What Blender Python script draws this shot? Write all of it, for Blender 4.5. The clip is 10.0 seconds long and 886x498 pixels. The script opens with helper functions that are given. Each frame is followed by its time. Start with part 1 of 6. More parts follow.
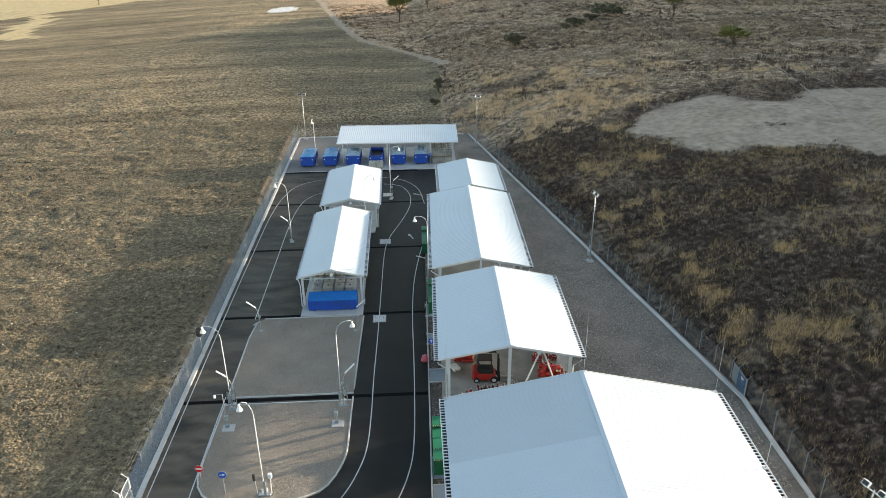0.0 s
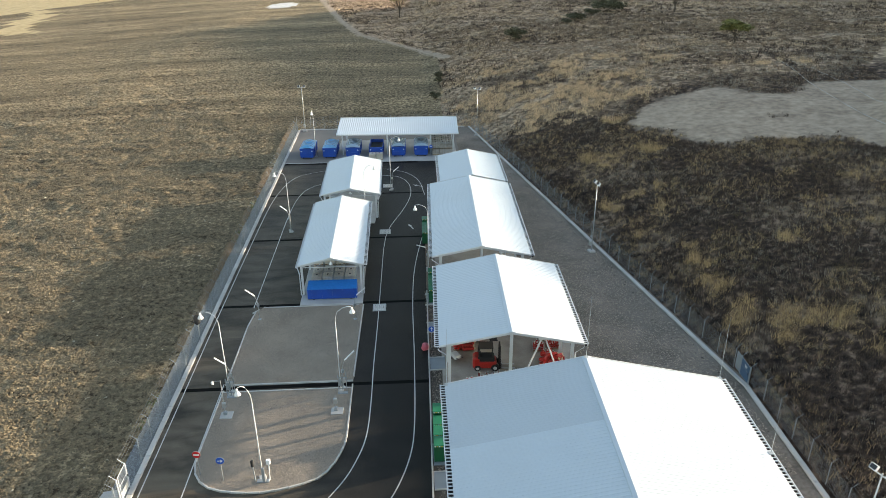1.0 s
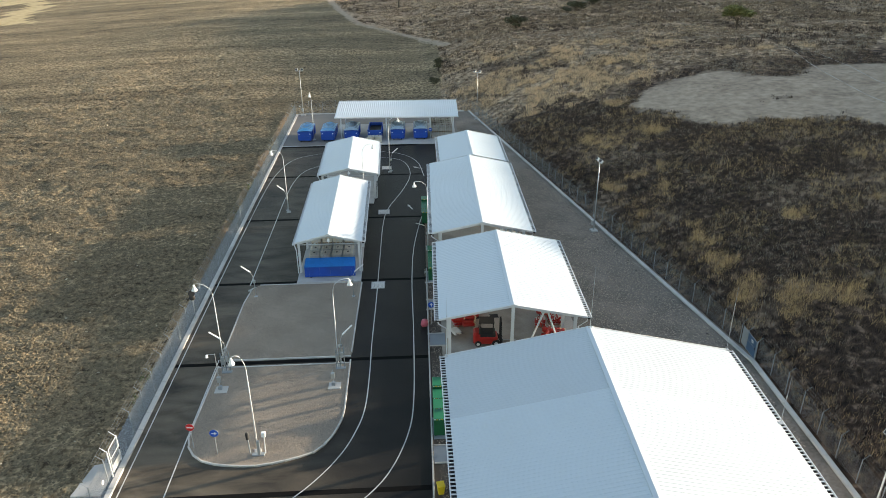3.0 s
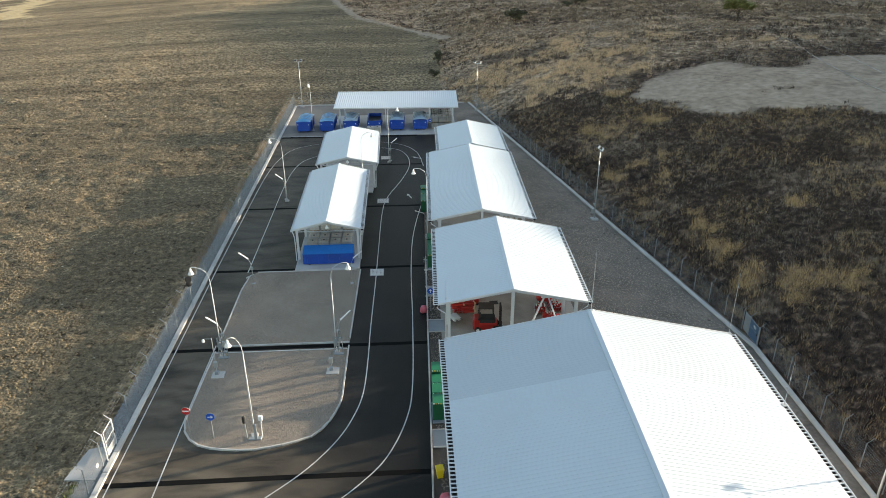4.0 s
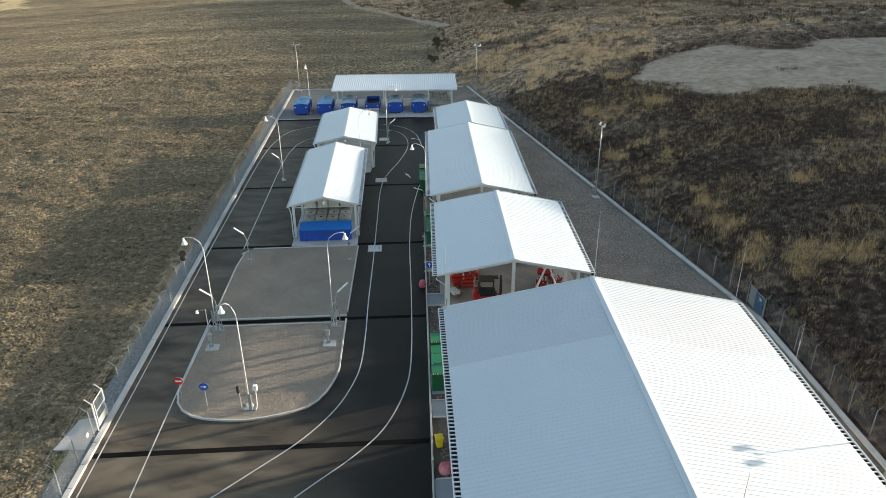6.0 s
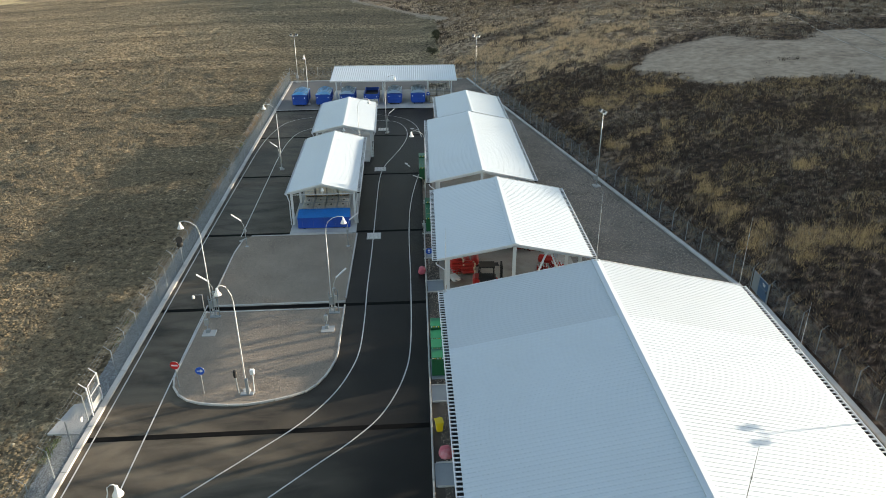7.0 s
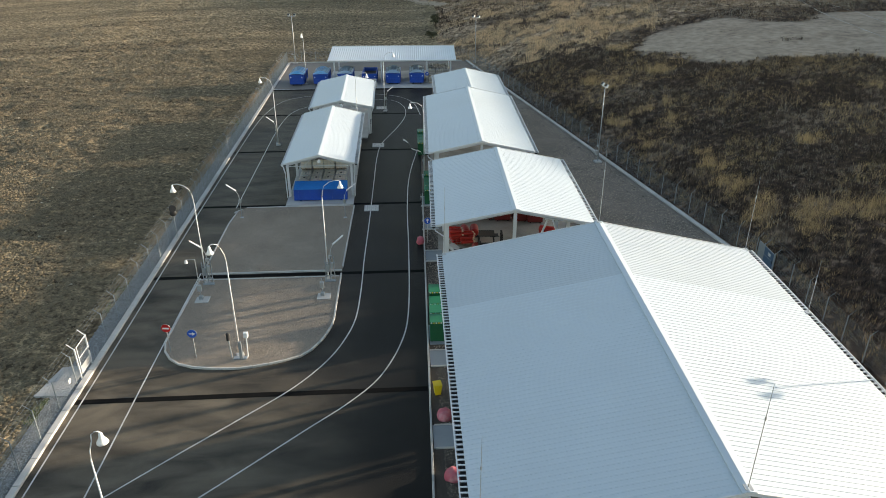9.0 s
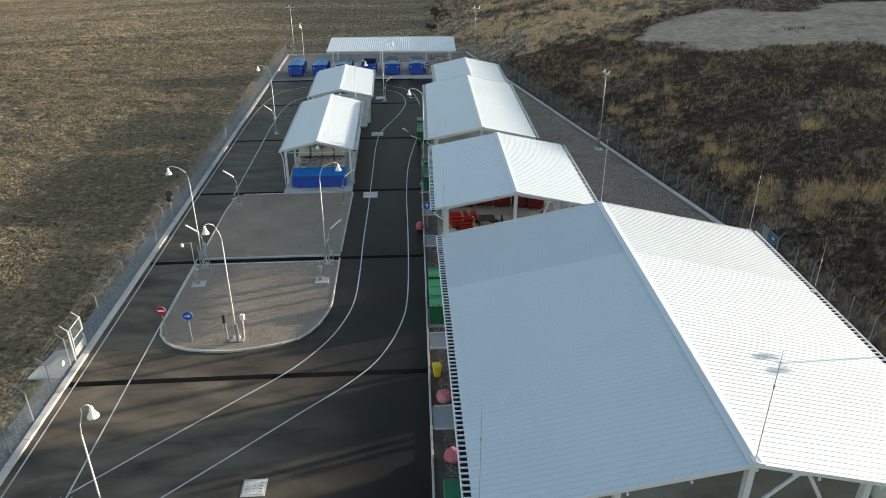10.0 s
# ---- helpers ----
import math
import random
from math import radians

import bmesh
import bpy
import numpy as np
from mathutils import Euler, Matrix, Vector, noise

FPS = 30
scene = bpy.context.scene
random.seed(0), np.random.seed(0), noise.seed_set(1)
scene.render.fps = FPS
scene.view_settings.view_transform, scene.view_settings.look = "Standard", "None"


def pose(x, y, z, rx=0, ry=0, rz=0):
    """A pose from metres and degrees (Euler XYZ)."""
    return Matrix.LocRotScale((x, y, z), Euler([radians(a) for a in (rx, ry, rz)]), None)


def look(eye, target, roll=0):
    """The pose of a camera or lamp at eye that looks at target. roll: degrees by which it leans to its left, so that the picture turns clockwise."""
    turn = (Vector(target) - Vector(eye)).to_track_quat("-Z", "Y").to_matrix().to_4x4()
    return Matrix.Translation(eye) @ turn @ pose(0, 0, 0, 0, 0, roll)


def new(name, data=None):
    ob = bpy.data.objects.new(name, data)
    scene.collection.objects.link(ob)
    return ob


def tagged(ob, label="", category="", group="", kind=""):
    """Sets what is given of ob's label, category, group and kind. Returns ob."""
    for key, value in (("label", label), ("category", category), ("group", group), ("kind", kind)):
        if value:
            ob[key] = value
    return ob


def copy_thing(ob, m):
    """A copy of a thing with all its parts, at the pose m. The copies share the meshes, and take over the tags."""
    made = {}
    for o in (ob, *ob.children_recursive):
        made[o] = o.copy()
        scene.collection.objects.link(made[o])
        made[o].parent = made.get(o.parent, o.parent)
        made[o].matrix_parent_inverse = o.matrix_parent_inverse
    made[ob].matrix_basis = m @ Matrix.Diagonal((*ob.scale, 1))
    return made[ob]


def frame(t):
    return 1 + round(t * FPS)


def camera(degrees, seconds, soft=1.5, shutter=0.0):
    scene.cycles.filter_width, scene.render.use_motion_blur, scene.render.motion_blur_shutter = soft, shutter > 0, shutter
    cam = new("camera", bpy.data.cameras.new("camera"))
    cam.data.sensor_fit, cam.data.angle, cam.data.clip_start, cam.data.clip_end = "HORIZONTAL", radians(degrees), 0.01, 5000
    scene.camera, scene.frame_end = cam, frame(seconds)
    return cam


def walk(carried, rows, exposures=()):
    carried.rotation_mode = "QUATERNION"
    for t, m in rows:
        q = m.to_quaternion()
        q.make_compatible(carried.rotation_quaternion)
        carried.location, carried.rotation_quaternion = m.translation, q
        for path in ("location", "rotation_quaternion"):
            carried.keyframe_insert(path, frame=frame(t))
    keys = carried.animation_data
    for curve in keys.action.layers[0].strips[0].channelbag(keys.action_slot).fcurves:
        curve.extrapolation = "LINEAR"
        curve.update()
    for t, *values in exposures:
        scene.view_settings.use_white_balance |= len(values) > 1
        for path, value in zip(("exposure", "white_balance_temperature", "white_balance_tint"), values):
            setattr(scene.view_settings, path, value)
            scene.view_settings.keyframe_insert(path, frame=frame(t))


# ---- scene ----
cam = camera(64.3, 10.0, soft=0.8)
PATH = [
    (0, (11.226, -40.361, 38.202), (11.327, -38.55, 37.359), -0.5),
    (0.5, (11.186, -40.276, 37.527), (11.288, -38.465, 36.683), -0.5),
    (1, (11.125, -40.199, 36.915), (11.227, -38.39, 36.069), -0.4),
    (1.5, (11.108, -40.066, 36.272), (11.209, -38.258, 35.423), -0.4),
    (2, (11.074, -40.006, 35.6), (11.176, -38.199, 34.751), -0.4),
    (2.5, (11.072, -39.903, 35.06), (11.175, -38.097, 34.208), -0.4),
    (4, (11.12, -39.754, 33.182), (11.224, -37.952, 32.322), -0.3),
    (4.5, (11.108, -39.734, 32.537), (11.212, -37.932, 31.675), -0.4),
    (5, (11.1, -39.674, 31.891), (11.205, -37.874, 31.026), -0.3),
    (5.5, (11.103, -39.627, 31.326), (11.209, -37.828, 30.459), -0.3),
    (7, (11.048, -39.365, 29.46), (11.157, -37.569, 28.587), -0.3),
    (7.5, (11.028, -39.314, 28.813), (11.139, -37.52, 27.937), -0.1),
    (8, (11.02, -39.297, 28.161), (11.132, -37.504, 27.283), -0.1),
    (8.5, (11.002, -39.255, 27.534), (11.115, -37.463, 26.653), -0.0),
    (9, (10.987, -39.255, 26.874), (11.101, -37.465, 25.991), -0.0),
    (9.5, (10.982, -39.182, 26.221), (11.097, -37.392, 25.336), -0.0),
    (10, (11.051, -39.152, 25.518), (11.164, -37.362, 24.632), -0.1),
]
walk(cam, [(t, look(eye, target, roll)) for t, eye, target, roll in PATH],
     exposures=((0.0, 1.90), (3.0, 1.80), (6.0, 1.65), (10.0, 1.48)))
scene.view_settings.use_white_balance = True
scene.view_settings.white_balance_temperature, scene.view_settings.white_balance_tint = 6750, 10

# ---- light ----
SUN_AZ, SUN_EL = 17.0, 9.0          # degrees from +x towards +y, and above the horizon
world = bpy.data.worlds.new("world")
scene.world = world
world.use_nodes = True
wn = world.node_tree
sky = wn.nodes.new("ShaderNodeTexSky")
sky.sky_type, sky.sun_disc = "NISHITA", False
sky.sun_elevation, sky.sun_rotation = radians(SUN_EL), radians(90 - SUN_AZ)
sky.altitude, sky.air_density, sky.dust_density = 500, 1.0, 1.2
sky.ozone_density = 0.3
wn.links.new(sky.outputs[0], wn.nodes["Background"].inputs[0])
wn.nodes["Background"].inputs[1].default_value = 0.118
sun_data = bpy.data.lights.new("sun", "SUN")
sun_data.energy, sun_data.angle, sun_data.color = 4.4, radians(1.1), (1.0, 0.85, 0.66)
sun_way = Vector((math.cos(radians(SUN_EL)) * math.cos(radians(SUN_AZ)), math.cos(radians(SUN_EL)) * math.sin(radians(SUN_AZ)), math.sin(radians(SUN_EL))))
new("sun", sun_data).matrix_world = look(sun_way * 300, (0, 0, 0))


# ---- materials ----
def mat(name, col, rough=0.7, metal=0.0, var=0.15, scale=2.0, fine=30.0, bump=0.1, dirt=None, dirt_amount=0.3, island=0.0, obj=0.0, spec=0.5):
    """Two scales of colour variation, an optional dirt colour in patches, and fine relief."""
    m = bpy.data.materials.new(name)
    m.use_nodes = True
    nt = m.node_tree
    b = nt.nodes["Principled BSDF"]
    b.inputs["Roughness"].default_value, b.inputs["Metallic"].default_value = rough, metal
    b.inputs["Specular IOR Level"].default_value = spec
    geo = nt.nodes.new("ShaderNodeNewGeometry")

    def noise_tex(sc, detail=4.0):
        n = nt.nodes.new("ShaderNodeTexNoise")
        n.inputs["Scale"].default_value, n.inputs["Detail"].default_value = sc, detail
        nt.links.new(geo.outputs["Position"], n.inputs["Vector"])
        return n.outputs["Fac"]

    def math_node(op, a, c):
        n = nt.nodes.new("ShaderNodeMath")
        n.operation = op
        for i, v in enumerate((a, c)):
            if isinstance(v, (int, float)):
                n.inputs[i].default_value = v
            else:
                nt.links.new(v, n.inputs[i])
        return n.outputs[0]

    big, small = noise_tex(scale), noise_tex(fine, 3.0)
    f = math_node("ADD", math_node("MULTIPLY", math_node("SUBTRACT", big, 0.5), 2 * var), math_node("MULTIPLY", math_node("SUBTRACT", small, 0.5), 1.6 * var))
    if island:
        f = math_node("ADD", f, math_node("MULTIPLY", math_node("SUBTRACT", geo.outputs["Random Per Island"], 0.5), island))
    if obj:
        info = nt.nodes.new("ShaderNodeObjectInfo")
        f = math_node("ADD", f, math_node("MULTIPLY", math_node("SUBTRACT", info.outputs["Random"], 0.5), obj))
    f = math_node("ADD", f, 1.0)
    mul = nt.nodes.new("ShaderNodeMix")
    mul.data_type, mul.blend_type = "RGBA", "MULTIPLY"
    mul.inputs[0].default_value = 1.0
    mul.inputs[6].default_value = (*col, 1)
    nt.links.new(f, mul.inputs[7])
    out = mul.outputs[2]
    if dirt:
        d = noise_tex(scale * 0.45, 6.0)
        ramp = nt.nodes.new("ShaderNodeMapRange")
        ramp.inputs[1].default_value, ramp.inputs[2].default_value = 0.48, 0.72
        ramp.inputs[4].default_value = dirt_amount
        nt.links.new(d, ramp.inputs[0])
        mx = nt.nodes.new("ShaderNodeMix")
        mx.data_type = "RGBA"
        nt.links.new(ramp.outputs[0], mx.inputs[0])
        nt.links.new(out, mx.inputs[6])
        mx.inputs[7].default_value = (*dirt, 1)
        out = mx.outputs[2]
    nt.links.new(out, b.inputs["Base Color"])
    if bump:
        bn = nt.nodes.new("ShaderNodeBump")
        bn.inputs["Strength"].default_value, bn.inputs["Distance"].default_value = min(bump, 1.0), 0.02 * max(1.0, bump)
        nt.links.new(small, bn.inputs["Height"])
        nt.links.new(bn.outputs[0], b.inputs["Normal"])
    return m


M_ASPHALT = mat("asphalt", (0.015, 0.0145, 0.0142), 0.5, spec=0.12, var=0.32, scale=0.32, fine=24, bump=1.2, dirt=(0.036, 0.033, 0.029), dirt_amount=0.5)


def dust_and_painted_shade(m, col, amount, size):
    """Uneven pale dust and scuffs over a dark surface; their ramp also paints in the shade beside the sheds."""
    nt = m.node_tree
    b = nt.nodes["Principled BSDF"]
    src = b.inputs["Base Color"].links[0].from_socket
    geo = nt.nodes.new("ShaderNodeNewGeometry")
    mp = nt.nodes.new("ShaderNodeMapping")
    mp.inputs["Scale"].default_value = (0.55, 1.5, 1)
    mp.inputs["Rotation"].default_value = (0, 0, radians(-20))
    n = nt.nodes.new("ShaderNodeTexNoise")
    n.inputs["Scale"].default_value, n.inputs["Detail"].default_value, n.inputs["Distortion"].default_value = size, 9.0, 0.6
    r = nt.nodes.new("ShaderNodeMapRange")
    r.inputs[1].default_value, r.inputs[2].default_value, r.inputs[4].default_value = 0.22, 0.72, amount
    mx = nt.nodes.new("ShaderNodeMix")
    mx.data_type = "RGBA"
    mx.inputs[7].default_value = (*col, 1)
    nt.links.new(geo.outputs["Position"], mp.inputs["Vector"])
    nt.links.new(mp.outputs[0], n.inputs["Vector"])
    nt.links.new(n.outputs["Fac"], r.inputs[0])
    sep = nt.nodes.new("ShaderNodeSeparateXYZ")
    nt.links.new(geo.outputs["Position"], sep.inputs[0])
    # dust fades towards the sheds: their shade on the road put into colour
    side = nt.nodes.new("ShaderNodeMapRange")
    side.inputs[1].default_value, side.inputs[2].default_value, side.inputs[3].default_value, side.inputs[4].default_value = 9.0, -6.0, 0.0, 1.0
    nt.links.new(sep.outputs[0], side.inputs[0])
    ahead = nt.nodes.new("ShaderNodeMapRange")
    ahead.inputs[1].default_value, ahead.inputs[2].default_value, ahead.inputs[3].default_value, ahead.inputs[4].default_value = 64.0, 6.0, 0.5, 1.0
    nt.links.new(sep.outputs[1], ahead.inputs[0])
    # side times ahead: dust share and painted shade together
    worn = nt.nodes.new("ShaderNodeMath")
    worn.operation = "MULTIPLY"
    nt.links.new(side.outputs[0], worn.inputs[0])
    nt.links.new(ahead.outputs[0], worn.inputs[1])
    # front stretch made paler too, so its sunlit bands show
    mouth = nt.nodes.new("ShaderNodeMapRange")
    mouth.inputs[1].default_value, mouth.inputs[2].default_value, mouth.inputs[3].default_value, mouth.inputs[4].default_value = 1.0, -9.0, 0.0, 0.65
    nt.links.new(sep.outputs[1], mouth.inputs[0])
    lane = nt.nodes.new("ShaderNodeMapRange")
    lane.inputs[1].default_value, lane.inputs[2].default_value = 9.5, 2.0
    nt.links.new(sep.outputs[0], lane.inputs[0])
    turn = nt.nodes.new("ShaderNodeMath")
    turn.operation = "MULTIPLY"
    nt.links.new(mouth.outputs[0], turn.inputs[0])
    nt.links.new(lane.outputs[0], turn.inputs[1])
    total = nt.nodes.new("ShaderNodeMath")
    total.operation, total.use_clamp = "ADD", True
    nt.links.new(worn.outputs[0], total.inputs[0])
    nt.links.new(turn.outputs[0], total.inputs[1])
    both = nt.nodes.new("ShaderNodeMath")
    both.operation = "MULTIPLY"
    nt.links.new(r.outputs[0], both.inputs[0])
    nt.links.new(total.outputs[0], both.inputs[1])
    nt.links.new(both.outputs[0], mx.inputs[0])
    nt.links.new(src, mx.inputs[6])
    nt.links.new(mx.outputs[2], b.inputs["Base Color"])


dust_and_painted_shade(M_ASPHALT, (0.175, 0.148, 0.112), 0.95, 0.42)
M_TARBAND = mat("fresh tar", (0.007, 0.007, 0.007), 0.9, spec=0.08, var=0.2, scale=1.5, fine=30)
M_PAINT = mat("road paint", (0.56, 0.56, 0.55), 0.6, var=0.12, scale=1.2, fine=20, dirt=(0.2, 0.2, 0.2), dirt_amount=0.5)
M_CONCRETE = mat("concrete", (0.45, 0.45, 0.44), 0.85, var=0.1, scale=0.5, fine=14, dirt=(0.22, 0.21, 0.2), dirt_amount=0.5)
M_RAMP = mat("blue grey concrete", (0.27, 0.305, 0.335), 0.6, var=0.12, scale=0.8, fine=12, dirt=(0.17, 0.175, 0.18), dirt_amount=0.5)
M_FLOOR = mat("shed floor concrete", (0.40, 0.365, 0.32), 0.75, var=0.2, scale=0.5, fine=9, dirt=(0.12, 0.095, 0.072), dirt_amount=0.85)
M_BACKSLAB = mat("yard concrete", (0.19, 0.175, 0.16), 0.8, var=0.1, scale=0.3, fine=10, dirt=(0.1, 0.1, 0.1), dirt_amount=0.4)
M_KERB = mat("kerb concrete", (0.50, 0.495, 0.48), 0.85, var=0.12, scale=0.9, fine=16, dirt=(0.28, 0.27, 0.25), dirt_amount=0.4, obj=0.16)
M_GRAVEL = mat("gravel", (0.30, 0.252, 0.20), 0.95, var=0.42, scale=0.35, fine=9.0, bump=0.9, dirt=(0.145, 0.124, 0.103), dirt_amount=0.4)
M_STRIP = mat("blue grey gravel", (0.18, 0.186, 0.187), 0.95, var=0.45, scale=0.6, fine=8.0, bump=0.9, dirt=(0.10, 0.10, 0.075), dirt_amount=0.7)
M_PEBBLE = mat("pebbles", (0.30, 0.25, 0.198), 0.9, var=0.2, scale=0.5, fine=12, island=0.9)
M_STRIPSTONE = mat("blue grey stones", (0.25, 0.262, 0.268), 0.9, var=0.2, scale=0.5, fine=12, island=0.9)
M_EARTH = mat("dark apron gravel", (0.085, 0.072, 0.06), 0.95, var=0.5, scale=0.6, fine=8.0, bump=0.9, dirt=(0.05, 0.045, 0.035), dirt_amount=0.6)
M_YARD = mat("rolled stone yard", (0.20, 0.172, 0.144), 0.95, var=0.75, scale=0.3, fine=3.6, bump=0.8, dirt=(0.13, 0.12, 0.105), dirt_amount=0.6)
M_ROOF = mat("white roof sheet", (0.53, 0.60, 0.66), 0.36, 0.1, var=0.03, scale=0.25, fine=3.0, bump=0.0, dirt=(0.48, 0.52, 0.545), dirt_amount=0.3)
M_ROOFOLD = mat("older roof sheet", (0.475, 0.535, 0.588), 0.40, 0.1, var=0.03, scale=0.25, fine=3.0, bump=0.0, dirt=(0.42, 0.455, 0.48), dirt_amount=0.3)
M_WHITE = mat("white steel", (0.62, 0.64, 0.66), 0.45, var=0.05, scale=1.5, fine=20, bump=0.03)
M_GALV = mat("galvanised steel", (0.45, 0.47, 0.48), 0.45, 0.6, var=0.12, scale=3, fine=40, bump=0.05)
M_WIRE = mat("fence wire", (0.30, 0.32, 0.33), 0.5, 0.4, var=0.1, bump=0.0)
M_FENCEPOST = mat("fence post steel", (0.30, 0.33, 0.35), 0.5, 0.4, var=0.12, bump=0.03)
M_BLUE = mat("blue enamel", (0.012, 0.075, 0.42), 0.4, var=0.14, scale=1.2, fine=12, dirt=(0.03, 0.06, 0.2), dirt_amount=0.4)
M_BLUETARP = mat("blue tarpaulin", (0.02, 0.18, 0.55), 0.35, var=0.2, scale=1.0, fine=5, bump=0.5)
# pale second colour paints the white highlights of a shiny cover
M_LIGHTTARP = mat("pale blue tarpaulin", (0.10, 0.36, 0.66), 0.3, var=0.3, scale=0.9, fine=4, bump=0.6, dirt=(0.45, 0.55, 0.62), dirt_amount=0.6)
M_GREYTARP = mat("grey tarpaulin", (0.34, 0.46, 0.58), 0.4, var=0.2, scale=1.0, fine=6, bump=0.5)
M_DARK = mat("dark interior steel", (0.02, 0.025, 0.035), 0.6, var=0.2)
M_GREEN = mat("green plastic", (0.010, 0.16, 0.075), 0.45, var=0.1, scale=1.5, fine=15)
M_GREENDARK = mat("dark green plastic", (0.006, 0.10, 0.04), 0.5, var=0.15, scale=1.5, fine=15)
M_YELLOW = mat("yellow plastic", (0.75, 0.55, 0.02), 0.45, var=0.1)
M_PINK = mat("pink sack", (0.48, 0.10, 0.14), 0.6, var=0.25, scale=4, fine=14, bump=0.5, dirt=(0.6, 0.42, 0.45), dirt_amount=0.5)
M_RED = mat("red enamel", (0.42, 0.018, 0.012), 0.4, var=0.2, scale=2, fine=14, dirt=(0.2, 0.03, 0.02), dirt_amount=0.4, obj=0.3)
M_DARKRED = mat("dark red enamel", (0.17, 0.014, 0.012), 0.45, var=0.25, scale=2, fine=14, dirt=(0.06, 0.02, 0.016), dirt_amount=0.5)
M_CREAM = mat("cream plastic", (0.62, 0.50, 0.33), 0.6, var=0.15, scale=3, fine=20)
M_BLACK = mat("black rubber", (0.016, 0.016, 0.017), 0.7, var=0.2)
M_IBC = mat("pale plastic tank", (0.64, 0.59, 0.52), 0.55, var=0.12, scale=1.5, fine=12, dirt=(0.35, 0.32, 0.27), dirt_amount=0.4, obj=0.2)
# the tank plastic again in a darker, patchier grey brown
M_IBCDARK = mat("dark grey brown plastic tank", (0.36, 0.335, 0.30), 0.7, var=0.3, scale=1.5, fine=8, dirt=(0.10, 0.09, 0.08), dirt_amount=0.7, obj=0.4)
M_SACK = mat("white woven sack", (0.62, 0.61, 0.58), 0.8, var=0.12, scale=3, fine=20, bump=0.4, dirt=(0.4, 0.37, 0.33), dirt_amount=0.5)
M_WOOD = mat("pallet wood", (0.30, 0.21, 0.13), 0.8, var=0.25, scale=3, fine=25, bump=0.3)
M_SIGNBLUE = mat("sign blue", (0.01, 0.09, 0.50), 0.4, var=0.04)
M_SIGNRED = mat("sign red", (0.50, 0.012, 0.015), 0.4, var=0.04)
M_SIGNWHITE = mat("sign white", (0.8, 0.8, 0.8), 0.4, var=0.03)
M_MIRROR = mat("mirror", (0.7, 0.72, 0.74), 0.05, 1.0, var=0.01, bump=0.0)
M_GATEBLUE = mat("blue grey gate sheet", (0.05, 0.105, 0.19), 0.5, var=0.12, scale=1.5, fine=14)
M_BARK = mat("bark", (0.09, 0.07, 0.05), 0.9, var=0.3, scale=3, fine=20, bump=0.5)
M_LEAF = mat("tree leaves", (0.17, 0.165, 0.05), 0.7, var=0.2, scale=0.6, fine=6, island=0.9, bump=0.0)
M_BUSH = mat("bush leaves", (0.075, 0.072, 0.036), 0.8, var=0.2, scale=0.5, fine=6, island=0.8, bump=0.0)
M_DRYGRASS = mat("dry grass", (0.56, 0.39, 0.205), 0.85, var=0.25, scale=0.08, fine=3, island=0.6, bump=0.0)
M_BROWNGRASS = mat("brown weeds", (0.25, 0.178, 0.118), 0.9, var=0.3, scale=0.07, fine=3, island=0.8, bump=0.0)
M_DARKSCRUB = mat("dark scrub", (0.079, 0.054, 0.041), 0.9, var=0.3, scale=0.07, fine=3, island=0.9, bump=0.0)
M_PALEGRASS = mat("pale straw grass", (0.72, 0.53, 0.34), 0.85, var=0.2, scale=0.08, fine=3, island=0.5, bump=0.0)
M_GREYWEED = mat("grey dead weeds", (0.35, 0.298, 0.235), 0.9, var=0.25, scale=0.1, fine=3, island=0.7, bump=0.0)
M_OLIVEWEED = mat("olive weeds", (0.17, 0.13, 0.065), 0.9, var=0.25, scale=0.1, fine=3, island=0.7, bump=0.0)
M_FENCEWEED = mat("dry fence weeds", (0.30, 0.235, 0.165), 0.9, var=0.25, scale=0.3, fine=3, island=0.7, bump=0.0)
M_GREENWEED = mat("green weeds", (0.10, 0.13, 0.03), 0.8, var=0.25, scale=0.5, fine=3, island=0.7, bump=0.0)
M_CLOD = mat("earth clods", (0.158, 0.126, 0.076), 0.95, var=0.3, scale=0.05, fine=5, island=0.6, bump=0.3)
M_STRAW = mat("straw flecks", (0.50, 0.44, 0.32), 0.9, var=0.2, scale=0.5, fine=5, island=0.5, bump=0.0)


